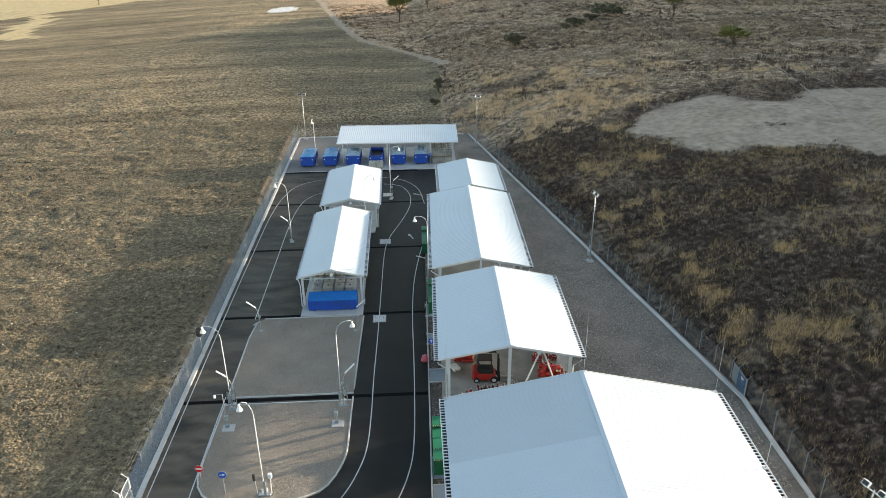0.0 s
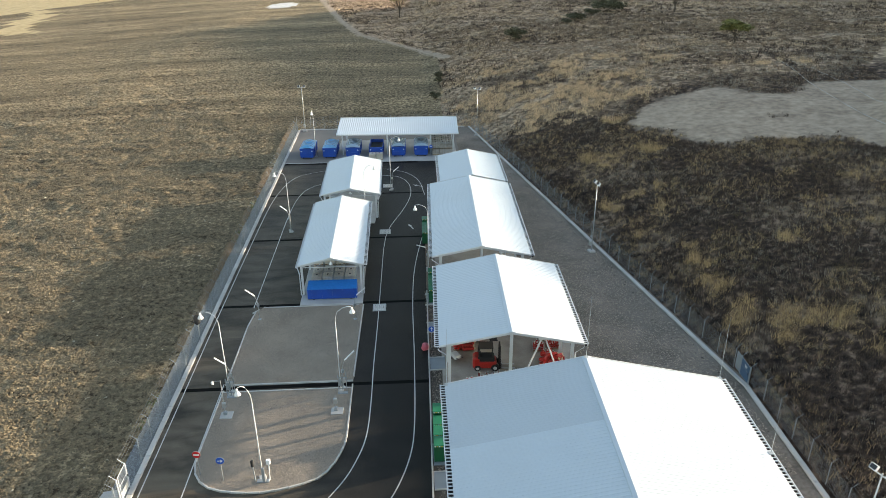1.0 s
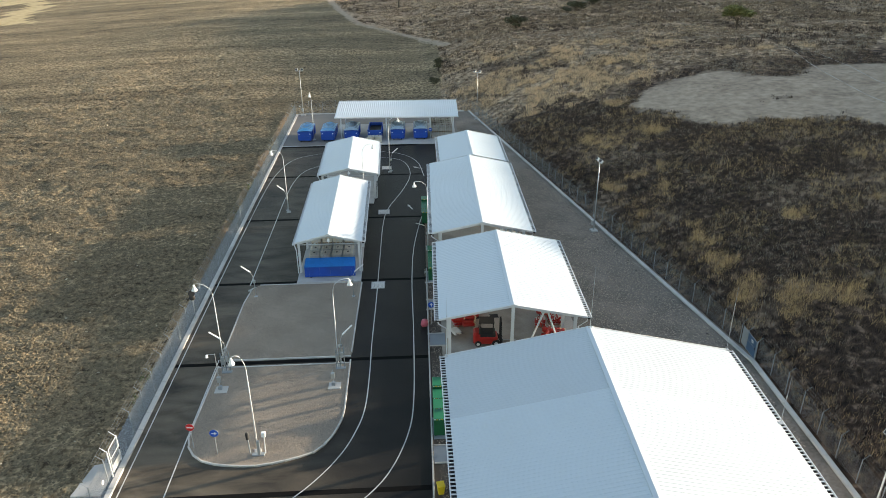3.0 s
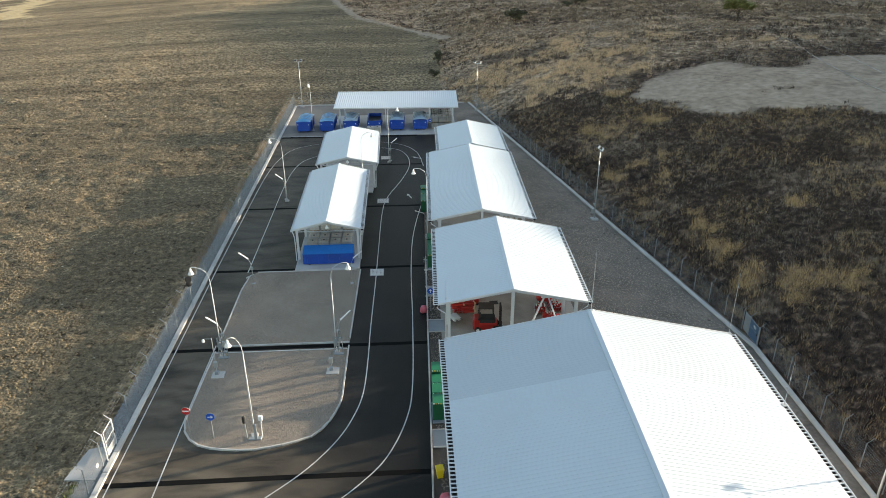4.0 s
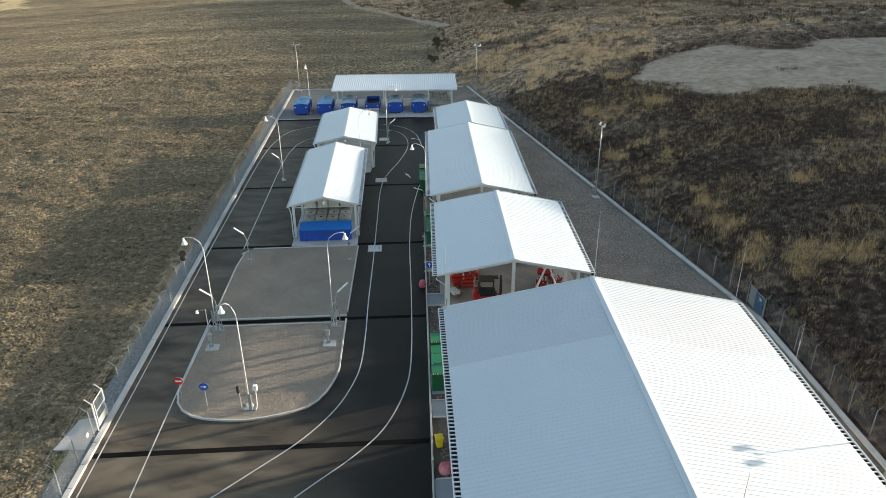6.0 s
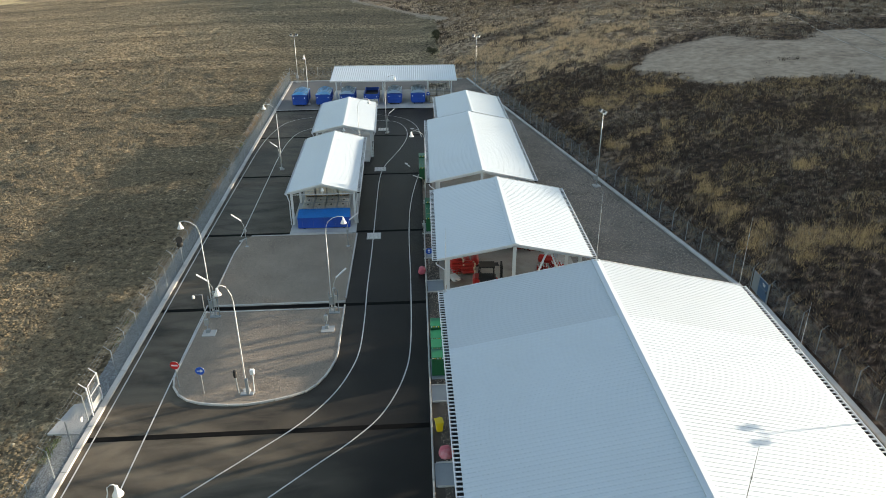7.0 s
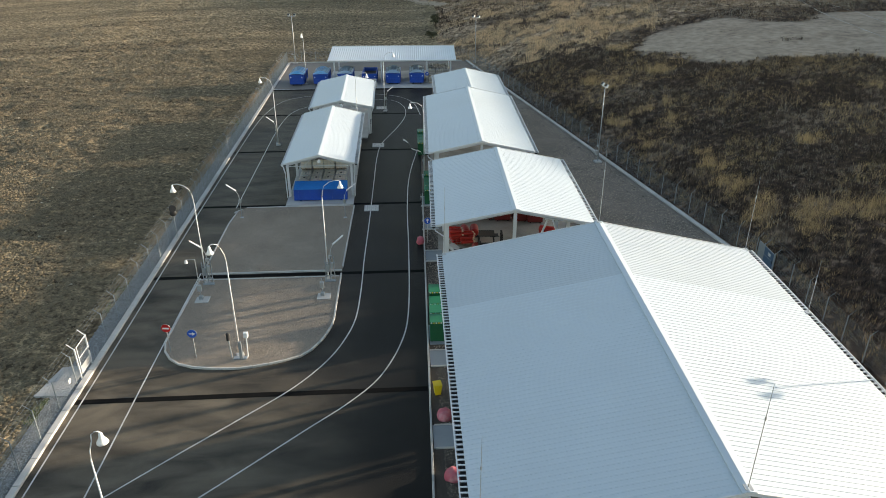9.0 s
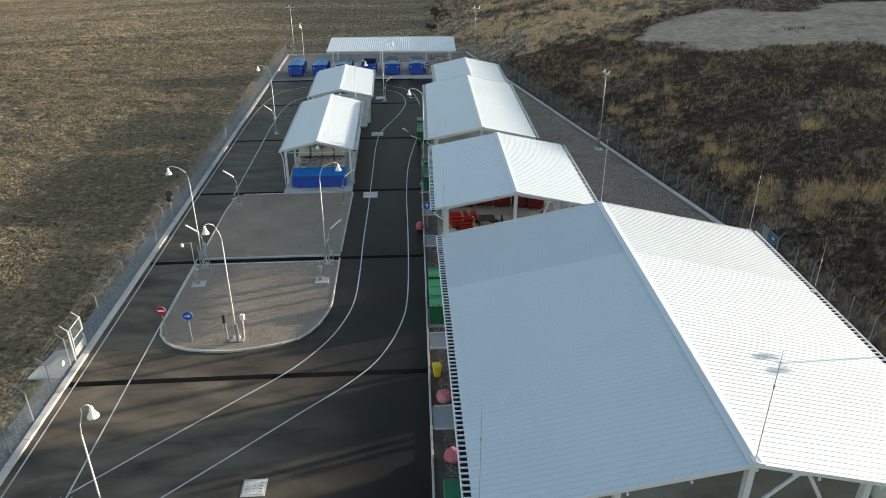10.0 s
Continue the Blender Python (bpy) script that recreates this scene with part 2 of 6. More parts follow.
def ground_material():
    """Earth mixed from the vertex masks: ploughed, bare, ochre, dark, track."""
    m = bpy.data.materials.new("open ground")
    m.use_nodes = True
    nt = m.node_tree
    b = nt.nodes["Principled BSDF"]
    b.inputs["Roughness"].default_value = 0.95
    b.inputs["Specular IOR Level"].default_value = 0.15
    geo = nt.nodes.new("ShaderNodeNewGeometry")

    def tex(sc, detail=5.0, stretch=None):
        n = nt.nodes.new("ShaderNodeTexNoise")
        n.inputs["Scale"].default_value, n.inputs["Detail"].default_value = sc, detail
        src = geo.outputs["Position"]
        if stretch:
            mp = nt.nodes.new("ShaderNodeMapping")
            mp.inputs["Scale"].default_value = stretch
            mp.inputs["Rotation"].default_value = (0, 0, radians(12))
            nt.links.new(src, mp.inputs["Vector"])
            src = mp.outputs[0]
        nt.links.new(src, n.inputs["Vector"])
        return n.outputs["Fac"]

    def ramp(fac, stops):
        r = nt.nodes.new("ShaderNodeValToRGB")
        for i, (p, c) in enumerate(stops):
            e = r.color_ramp.elements[i] if i < 2 else r.color_ramp.elements.new(p)
            e.position, e.color = p, (*c, 1)
        nt.links.new(fac, r.inputs[0])
        return r.outputs[0]

    def mix(fac, a, c):
        n = nt.nodes.new("ShaderNodeMix")
        n.data_type = "RGBA"
        nt.links.new(fac, n.inputs[0])
        nt.links.new(a, n.inputs[6])
        nt.links.new(c, n.inputs[7])
        return n.outputs[2]

    def attr(name):
        n = nt.nodes.new("ShaderNodeAttribute")
        n.attribute_name = name
        return n.outputs["Fac"]

    def edge(a, lo=0.35, hi=0.65):
        """A mask whose border is frayed by noise."""
        add = nt.nodes.new("ShaderNodeMath")
        add.operation = "ADD"
        nt.links.new(a, add.inputs[0])
        nz = nt.nodes.new("ShaderNodeMath")
        nz.operation, nz.inputs[1].default_value = "MULTIPLY_ADD", 0.5
        nz.inputs[2].default_value = -0.25
        nt.links.new(tex(0.5, 6.0), nz.inputs[0])
        nt.links.new(nz.outputs[0], add.inputs[1])
        r = nt.nodes.new("ShaderNodeMapRange")
        r.inputs[1].default_value, r.inputs[2].default_value = lo, hi
        nt.links.new(add.outputs[0], r.inputs[0])
        return r.outputs[0]

    weeds = ramp(tex(0.9, 11.0), [(0.35, (0.122, 0.09, 0.0627)), (0.65, (0.613, 0.456, 0.314)), (0.5, (0.353, 0.258, 0.175))])
    # darkest soil stop paints the shadowed gaps between clods
    soil = ramp(tex(1.7, 10.0), [(0.41, (0.028, 0.021, 0.014)), (0.61, (0.475, 0.378, 0.238)), (0.49, (0.222, 0.176, 0.113))])
    rows = ramp(tex(1.0, 5.0, (0.10, 0.55, 0.4)), [(0.38, (0.12, 0.094, 0.06)), (0.62, (0.36, 0.285, 0.18))])
    bands = ramp(tex(1.0, 7.0, (0.014, 0.07, 0.1)), [(0.34, (0.6, 0.59, 0.58)), (0.66, (1.3, 1.27, 1.22)), (0.5, (0.93, 0.92, 0.9))])
    half = nt.nodes.new("ShaderNodeValue")
    half.outputs[0].default_value = 0.4
    soil = mix(half.outputs[0], soil, rows)
    banded = nt.nodes.new("ShaderNodeMix")
    banded.data_type, banded.blend_type, banded.inputs[0].default_value = "RGBA", "MULTIPLY", 1.0
    nt.links.new(soil, banded.inputs[6])
    nt.links.new(bands, banded.inputs[7])
    soil = banded.outputs[2]
    bare = ramp(tex(0.9, 10.0), [(0.33, (0.29, 0.234, 0.18)), (0.68, (0.44, 0.358, 0.276)), (0.5, (0.365, 0.296, 0.228))])
    ochre = ramp(tex(1.4, 9.0), [(0.33, (0.138, 0.0895, 0.0512)), (0.67, (0.488, 0.338, 0.195))])
    dark = ramp(tex(1.2, 9.0), [(0.36, (0.0233, 0.0169, 0.014)), (0.68, (0.254, 0.177, 0.126)), (0.53, (0.0795, 0.0547, 0.04))])
    straw = ramp(tex(0.3, 6.0), [(0.3, (0.44, 0.34, 0.19)), (0.7, (0.60, 0.48, 0.28))])
    pale = ramp(tex(0.6, 6.0), [(0.3, (0.5, 0.5, 0.5)), (0.7, (0.75, 0.75, 0.74))])
    col = mix(edge(attr("dark"), 0.2, 0.75), weeds, dark)
    tint = nt.nodes.new("ShaderNodeMath")
    tint.operation, tint.inputs[1].default_value = "MULTIPLY", 0.6
    nt.links.new(edge(attr("ochre"), 0.25, 0.95), tint.inputs[0])
    col = mix(tint.outputs[0], col, ochre)
    col = mix(edge(attr("ploughed")), col, soil)
    col = mix(edge(attr("bare"), 0.22, 0.95), col, bare)
    col = mix(edge(attr("straw")), col, straw)
    col = mix(attr("pale"), col, pale)
    nt.links.new(col, b.inputs["Base Color"])
    bn = nt.nodes.new("ShaderNodeBump")
    bn.inputs["Distance"].default_value = 0.28
    worn = nt.nodes.new("ShaderNodeMapRange")
    worn.inputs[1].default_value, worn.inputs[2].default_value, worn.inputs[3].default_value, worn.inputs[4].default_value = 0.1, 0.6, 1.0, 0.3
    nt.links.new(attr("bare"), worn.inputs[0])
    nt.links.new(worn.outputs[0], bn.inputs["Strength"])
    nt.links.new(tex(2.4, 7.0), bn.inputs["Height"])
    nt.links.new(bn.outputs[0], b.inputs["Normal"])
    return m


M_GROUND = ground_material()


# ---- mesh helpers ----
class Shape:
    """Collects vertices and faces for one mesh."""

    def __init__(self):
        self.v, self.f = [], []

    def add(self, verts, faces):
        n = len(self.v)
        self.v += [tuple(p) for p in verts]
        self.f += [tuple(n + i for i in f) for f in faces]
        return self

    def box(self, c, s, rz=0.0, m=None):
        hx, hy, hz = s[0] / 2, s[1] / 2, s[2] / 2
        pts = [(x, y, z) for z in (-hz, hz) for x, y in ((-hx, -hy), (hx, -hy), (hx, hy), (-hx, hy))]
        t = m or (Matrix.Translation(c) @ Matrix.Rotation(radians(rz), 4, "Z"))
        return self.add([t @ Vector(p) for p in pts], [(3, 2, 1, 0), (4, 5, 6, 7), (0, 1, 5, 4), (1, 2, 6, 5), (2, 3, 7, 6), (3, 0, 4, 7)])

    def cbox(self, c, s, b=0.02, rz=0.0):
        """A box on its base, with chamfered upright and upper edges."""
        hx, hy, h = s[0] / 2, s[1] / 2, s[2]
        def ring(x, y, q, z):
            return [(-x + q, -y, z), (x - q, -y, z), (x, -y + q, z), (x, y - q, z), (x - q, y, z), (-x + q, y, z), (-x, y - q, z), (-x, -y + q, z)]
        pts = ring(hx, hy, b, 0) + ring(hx, hy, b, h - b) + ring(hx - b, hy - b, b * 0.6, h)
        t = Matrix.Translation(c) @ Matrix.Rotation(radians(rz), 4, "Z")
        faces = [tuple(reversed(range(8))), tuple(range(16, 24))]
        for r in (0, 8):
            faces += [(r + i, r + (i + 1) % 8, r + 8 + (i + 1) % 8, r + 8 + i) for i in range(8)]
        return self.add([t @ Vector(p) for p in pts], faces)

    def tube(self, pts, r, n=6, r2=None):
        """A tube along the points; r2: the radius at the end."""
        pts = [Vector(p) for p in pts]
        rings = []
        for i, p in enumerate(pts):
            way = (pts[min(i + 1, len(pts) - 1)] - pts[max(i - 1, 0)]).normalized()
            side = way.cross(Vector((0, 0, 1)) if abs(way.z) < 0.9 else Vector((1, 0, 0))).normalized()
            up = side.cross(way)
            k = r if r2 is None else r + (r2 - r) * i / (len(pts) - 1)
            rings.append([p + k * (math.cos(a) * side + math.sin(a) * up) for a in (2 * math.pi * j / n for j in range(n))])
        faces = [(i * n + j, i * n + (j + 1) % n, (i + 1) * n + (j + 1) % n, (i + 1) * n + j) for i in range(len(pts) - 1) for j in range(n)]
        faces += [tuple(reversed(range(n))), tuple(range((len(pts) - 1) * n, len(pts) * n))]
        return self.add([q for ring in rings for q in ring], faces)

    def lathe(self, prof, n=12, at=(0, 0, 0), m=None):
        """Turns (radius, height) pairs about the upright axis."""
        t = m or Matrix.Translation(at)
        pts = [t @ Vector((r * math.cos(2 * math.pi * j / n), r * math.sin(2 * math.pi * j / n), z)) for r, z in prof for j in range(n)]
        k = len(prof)
        faces = [(i * n + j, i * n + (j + 1) % n, (i + 1) * n + (j + 1) % n, (i + 1) * n + j) for i in range(k - 1) for j in range(n)]
        faces += [tuple(reversed(range(n))), tuple(range((k - 1) * n, k * n))]
        return self.add(pts, faces)

    def prism(self, poly, z0, z1):
        n = len(poly)
        pts = [(x, y, z0) for x, y in poly] + [(x, y, z1) for x, y in poly]
        faces = [tuple(reversed(range(n))), tuple(range(n, 2 * n))] + [(i, (i + 1) % n, n + (i + 1) % n, n + i) for i in range(n)]
        return self.add(pts, faces)

    def strip(self, pts, w, z):
        """A flat band along a line on the ground."""
        pts = [Vector((*p, 0)) for p in pts]
        v = []
        for i, p in enumerate(pts):
            way = (pts[min(i + 1, len(pts) - 1)] - pts[max(i - 1, 0)]).normalized()
            side = Vector((-way.y, way.x, 0)) * w / 2
            v += [(p.x + side.x, p.y + side.y, z), (p.x - side.x, p.y - side.y, z)]
        return self.add(v, [(2 * i, 2 * i + 1, 2 * i + 3, 2 * i + 2) for i in range(len(pts) - 1)])

    def ibeam(self, a, c, depth, width, web=0.03, fl=0.04):
        """An H section from a to c, its depth upright where it can be."""
        a, c = Vector(a), Vector(c)
        way = (c - a).normalized()
        side = way.cross(Vector((0, 0, 1)) if abs(way.z) < 0.9 else Vector((0, 1, 0))).normalized()
        up = side.cross(way)
        mid, ln = (a + c) / 2, (c - a).length
        rot = Matrix((side, way, up)).transposed().to_4x4()
        t = Matrix.Translation(mid) @ rot
        self.box(None, (web, ln, depth - 2 * fl), m=t)
        self.box(None, (width, ln, fl), m=t @ Matrix.Translation((0, 0, depth / 2 - fl / 2)))
        self.box(None, (width, ln, fl), m=t @ Matrix.Translation((0, 0, -depth / 2 + fl / 2)))
        return self

    def mesh(self, name, material, smooth=False):
        me = bpy.data.meshes.new(name)
        me.from_pydata(self.v, [], self.f)
        me.materials.append(material)
        if smooth:
            me.polygons.foreach_set("use_smooth", [True] * len(me.polygons))
        me.update()
        return me


def part(name, shape, material, parent, label="", smooth=False):
    ob = new(name, shape.mesh(name, material, smooth))
    ob.parent = parent
    return tagged(ob, label)


add_part = part


def piece(name, me, parent, m):
    ob = new(name, me)
    ob.parent = parent
    ob.matrix_basis = m
    return ob


def thing(name, m, label, category, group=""):
    ob = new(name)
    ob.empty_display_size = 0.2
    ob.matrix_basis = m
    return tagged(ob, label, category, group)


def solid(name, shape, material, label, category, kind="", group="", m=None, smooth=False):
    ob = new(name, shape.mesh(name, material, smooth))
    if m:
        ob.matrix_basis = m
    return tagged(ob, label, category, group, kind)


def sheet_mesh(name, verts, faces_n, material):
    """A mesh of equal-sided faces from a flat array of vertices, each face on its own vertices."""
    me = bpy.data.meshes.new(name)
    n = len(verts)
    me.vertices.add(n)
    me.vertices.foreach_set("co", np.asarray(verts, np.float32).ravel())
    me.loops.add(n)
    me.loops.foreach_set("vertex_index", np.arange(n, dtype=np.int32))
    me.polygons.add(n // faces_n)
    me.polygons.foreach_set("loop_start", np.arange(0, n, faces_n, dtype=np.int32))
    me.materials.append(material)
    me.update(calc_edges=True)
    me.validate()
    return me


# ---- terrain ----
def smooth01(t):
    t = np.clip(t, 0, 1)
    return t * t * (3 - 2 * t)


def value_noise(x, y, seed=0):
    xi, yi = np.floor(x).astype(np.int64), np.floor(y).astype(np.int64)
    fx, fy = smooth01(x - xi), smooth01(y - yi)

    def h(a, c):
        k = (a * 374761393 + c * 668265263 + seed * 974634721) & 0x7FFFFFFF
        k = ((k ^ (k >> 13)) * 1274126177) & 0x7FFFFFFF
        return ((k ^ (k >> 16)) & 0xFFFF) / 65535.0

    return (h(xi, yi) * (1 - fx) + h(xi + 1, yi) * fx) * (1 - fy) + (h(xi, yi + 1) * (1 - fx) + h(xi + 1, yi + 1) * fx) * fy


def fbm(x, y, size, octaves=4, seed=0):
    """Rough noise from 0 to 1, its largest lumps about `size` metres."""
    total, amp, norm = 0.0, 1.0, 0.0
    for o in range(octaves):
        total = total + amp * value_noise(x / size * 2 ** o + 17.3 * o, y / size * 2 ** o - 9.1 * o, seed + o)
        norm += amp
        amp *= 0.55
    return total / norm


def fence_x(y):
    """Where the eastern boundary runs."""
    return np.where(y > 9.5, 40.5 - (y - 9.5) * 0.189, 40.5 - (9.5 - y) * 0.03)


def inside_site(x, y, grow=0.0):
    return (x > -10.4 - grow) & (x < fence_x(y) + grow) & (y < 95.6 + grow)


def terrain(x, y):
    x, y = np.asarray(x, float), np.asarray(y, float)
    d = np.maximum(0, (x - fence_x(np.minimum(y, 130))) * 0.98)
    z = 10.5 * (1 - np.exp(-d / 28)) * (1 - 0.35 * smooth01((y - 100) / 90))
    set_back = 0.35 * np.clip(y - 100, 0, 150) + 14 * smooth01((y - 62) / 36)
    # ridge out of view, added with heights fitted to cut off the low sun
    shade_crest = 100 + 0.43 * np.maximum(y - 45, 0) + set_back
    top = np.interp(y, (10, 16, 23, 31, 37, 45, 50, 64, 99, 118, 141, 154, 185, 248, 299, 343, 400), (11.2, 13.9, 14.8, 15.2, 16.2, 17.7, 18.1, 19.2, 22.0, 23.5, 25.0, 26.1, 29.5, 36.5, 43.1, 47.3, 49.7))
    top = top + 0.165 * set_back + 0.8 * (fbm(x, y, 9, 3, 61) - 0.5)
    z = z + np.maximum(top - z, 0) * smooth01((x - shade_crest + 26) / 26)
    z = z - 1.5 * smooth01((-11 - x) / 50) * smooth01((y - 5) / 50) - 0.06 * np.maximum(0, -x - 60)
    away = np.where(inside_site(x, y), 0.0, 1.0)
    rough = np.clip(np.maximum(d, np.maximum(-9.6 - x, y - 95.6)) / 6, 0, 1)
    rough = rough * np.where(in_poly(x, y, BARE), 0.25, 1.0)
    z = z + rough * np.where(x < 0, 0.5, 1.0) * (0.9 * (fbm(x, y, 22, 3, 5) - 0.5) + 0.35 * (fbm(x, y, 3.5, 3, 9) - 0.5))
    z = z + np.clip((-10.4 - x) / 2, 0, 1) * (0.30 * (fbm(x, y, 1.7, 2, 15) - 0.5) + 0.26 * (fbm(x * 0.25, y + 0.2 * x, 1.6, 2, 16) - 0.5))
    return np.where(away > 0, z - 0.03, -0.3)


def in_poly(x, y, poly):
    hit = np.zeros(np.shape(x), bool)
    for (x0, y0), (x1, y1) in zip(poly, poly[1:] + poly[:1]):
        cross = ((y0 > y) != (y1 > y)) & (x < (x1 - x0) * (y - y0) / ((y1 - y0) or 1e-9) + x0)
        hit ^= cross
    return hit


PLOUGHED = [(19, 95), (20, 120), (22, 167), (16, 187), (8, 202), (-3, 219), (-13, 262), (-27, 340), (-36, 400), (-120, 440), (-158, 458), (-216, 392), (-420, 330), (-420, -120), (-9, -120), (-9, 95)]
BARE = [(48, 74), (52, 81), (60, 87), (72, 89), (74, 83), (80, 81), (88, 88), (99, 86), (120, 80), (110, 38), (90, 44), (78, 50), (73, 55), (64, 58), (58, 58), (54, 66)]
BANK = [(93.4, 119), (90.5, 101), (92, 92), (95, 84), (97, 72)]
# clumps of tall dry grass: x, y, radius
SLOPE_CLUMPS = ((49, 64, 3.2), (49, 42, 1.9), (43, 49, 1.9), (39, 47, 2.2), (44, 42, 2.2), (43, 29, 2.8), (46, 49, 1.5), (43, 17, 2.5), (47, 16, 1.9), (46, 13, 1.7), (68, 42, 2.4),
                (64, 29, 1.8), (67, 56, 1.6), (40, 38, 2.4), (54, 29, 1.7), (51, 9, 1.6), (50, 14, 1.9), (43, 23, 1.9), (41, 63, 3.0), (47, 7, 1.6))
UPPER_CLUMPS = ((50, 106, 5.0), (43, 97, 4.2), (55, 107, 3.5), (69, 119, 4.6), (79, 107, 4.2), (86, 105, 2.7), (34, 112, 6.0), (29, 108, 5.5), (26, 96, 4.6), (39, 95, 4.6), (46, 87, 4.0),
                (34, 85, 3.8), (47, 116, 4.1), (33, 128, 4.0), (94, 106, 3.7), (48, 78, 2.6))
TRACK = [(24, 164), (16, 187), (8, 202), (-3, 219), (-13, 262), (-27, 340), (-38, 400)]


def line_distance(x, y, pts):
    best = np.full(np.shape(x), 1e9)
    for (x0, y0), (x1, y1) in zip(pts, pts[1:]):
        dx, dy = x1 - x0, y1 - y0
        t = np.clip(((x - x0) * dx + (y - y0) * dy) / (dx * dx + dy * dy), 0, 1)
        best = np.minimum(best, np.hypot(x - x0 - t * dx, y - y0 - t * dy))
    return best


def clump_field(x, y, clumps):
    """1 at the middle of a clump, falling off to 0 outside."""
    wx, wy = x + 3.2 * (fbm(x, y, 3, 3, 57) - 0.5), y + 3.2 * (fbm(x, y, 3, 3, 58) - 0.5)
    best = np.zeros(np.shape(x))
    for cx, cy, r in clumps:
        best = np.maximum(best, np.exp(-0.7 * ((wx - cx) ** 2 + (wy - cy) ** 2) / (r * r)))
    return best


def masks(x, y):
    plough = in_poly(x, y, PLOUGHED).astype(float)
    bare = np.zeros(np.shape(x))
    for k, (size, reach) in enumerate(((18, 9), (9, 8), (5, 7), (2.5, 5), (12, 12))):
        bare = bare + 0.2 * in_poly(x + reach * (fbm(x, y, size, 4, 51 + 7 * k) - 0.5), y + reach * (fbm(x, y, size, 4, 52 + 7 * k) - 0.5), BARE)
    bare = bare * (0.62 + 0.55 * fbm(x, y, 4, 4, 53))
    bare = np.maximum(bare, 0.9 * (line_distance(x, y, TRACK) < 1.6))
    d = x - fence_x(np.minimum(y, 130))
    rough = fbm(x, y, 2.6, 3, 21) - 0.5
    ochre = smooth01((np.maximum(clump_field(x, y, SLOPE_CLUMPS), clump_field(x, y, UPPER_CLUMPS)) + 1.2 * rough - 0.42) / 0.75)
    ochre = np.maximum(ochre, 0.8 * smooth01((fbm(x, y, 6, 4, 33) - 0.48) / 0.22) * smooth01((y - 76) / 18) * (1 - smooth01((y - 124) / 14)) * (1 - smooth01((x - 56 - 14 * (fbm(x, y, 20, 2, 8) - 0.5)) / 10)))
    ochre = ochre * (1 - plough)
    edge_y = 78 + 0.2 * np.maximum(d, 0) + 16 * (fbm(x, y, 12, 3, 45) - 0.5)
    dark = (0.55 + 0.45 * smooth01((fbm(x, y, 7, 4, 44) - 0.30) / 0.2)) * (1 - smooth01((y - edge_y) / 12)) * (d > -3)
    dark = np.maximum(dark, 0.6 * smooth01((fbm(x, y, 7, 4, 47) - 0.56) / 0.1) * smooth01((y - 90) / 8) * (1 - smooth01((y - 130) / 15)) * (d > 0) * (1 - plough))
    dark = np.maximum(dark, line_distance(x, y, BANK) < 1.3)
    straw = ((x < -60) & (y > 250)).astype(float) * (1 - plough)
    straw = np.maximum(straw, 0.75 * in_poly(x + 26 * (fbm(x, y, 14, 3, 54) - 0.5), y + 26 * (fbm(x, y, 14, 3, 55) - 0.5), [(-170, 285), (-203, 405), (-186, 396), (-146, 281)]))
    pale = (((x + 47) / 7.5) ** 2 + ((y - 334) / 13) ** 2 < 1).astype(float)
    return plough, bare, ochre, dark, straw, pale


def build_ground():
    xs = np.concatenate([np.linspace(-2500, -230, 20), np.arange(-225, -75, 5.0), np.arange(-75, -10, 0.5), np.arange(-10, 24, 1.0), np.arange(24, 112, 0.7), np.arange(112, 300, 6.0), np.linspace(310, 2500, 18)])
    ys = np.concatenate([np.linspace(-2500, -110, 18), np.arange(-105, -25, 4.0), np.arange(-25, 100, 0.5), np.arange(100, 150, 1.0), np.arange(150, 260, 2.0), np.arange(260, 480, 5.0), np.linspace(490, 2500, 24)])
    gx, gy = np.meshgrid(xs, ys)
    gz = terrain(gx, gy)
    nx, ny = len(xs), len(ys)
    i = (np.arange(ny - 1)[:, None] * nx + np.arange(nx - 1)[None, :]).ravel()
    faces = np.stack([i, i + 1, i + nx + 1, i + nx], 1)
    me = bpy.data.meshes.new("ground")
    me.vertices.add(nx * ny)
    me.vertices.foreach_set("co", np.stack([gx, gy, gz], -1).astype(np.float32).ravel())
    me.loops.add(faces.size)
    me.loops.foreach_set("vertex_index", faces.astype(np.int32).ravel())
    me.polygons.add(len(faces))
    me.polygons.foreach_set("loop_start", np.arange(0, faces.size, 4, dtype=np.int32))
    me.polygons.foreach_set("use_smooth", np.ones(len(faces), bool))
    me.update(calc_edges=True)
    for name, values in zip(("ploughed", "bare", "ochre", "dark", "straw", "pale"), masks(gx, gy)):
        me.attributes.new(name, "FLOAT", "POINT").data.foreach_set("value", values.astype(np.float32).ravel())
    me.materials.append(M_GROUND)
    tagged(new("ground", me), "ploughed brown field and dry scrub hillside", "ground", kind="structure")


build_ground()


# ---- paved site ----
def flat(name, poly, z, material, label, category, thick=0.2):
    return solid(name, Shape().prism(poly, z - thick, z), material, label, category, "structure")


def kerb_x(y):
    """The kerb between the roadway and the sheds."""
    return 12.62 + 0.0235 * (y - 5)


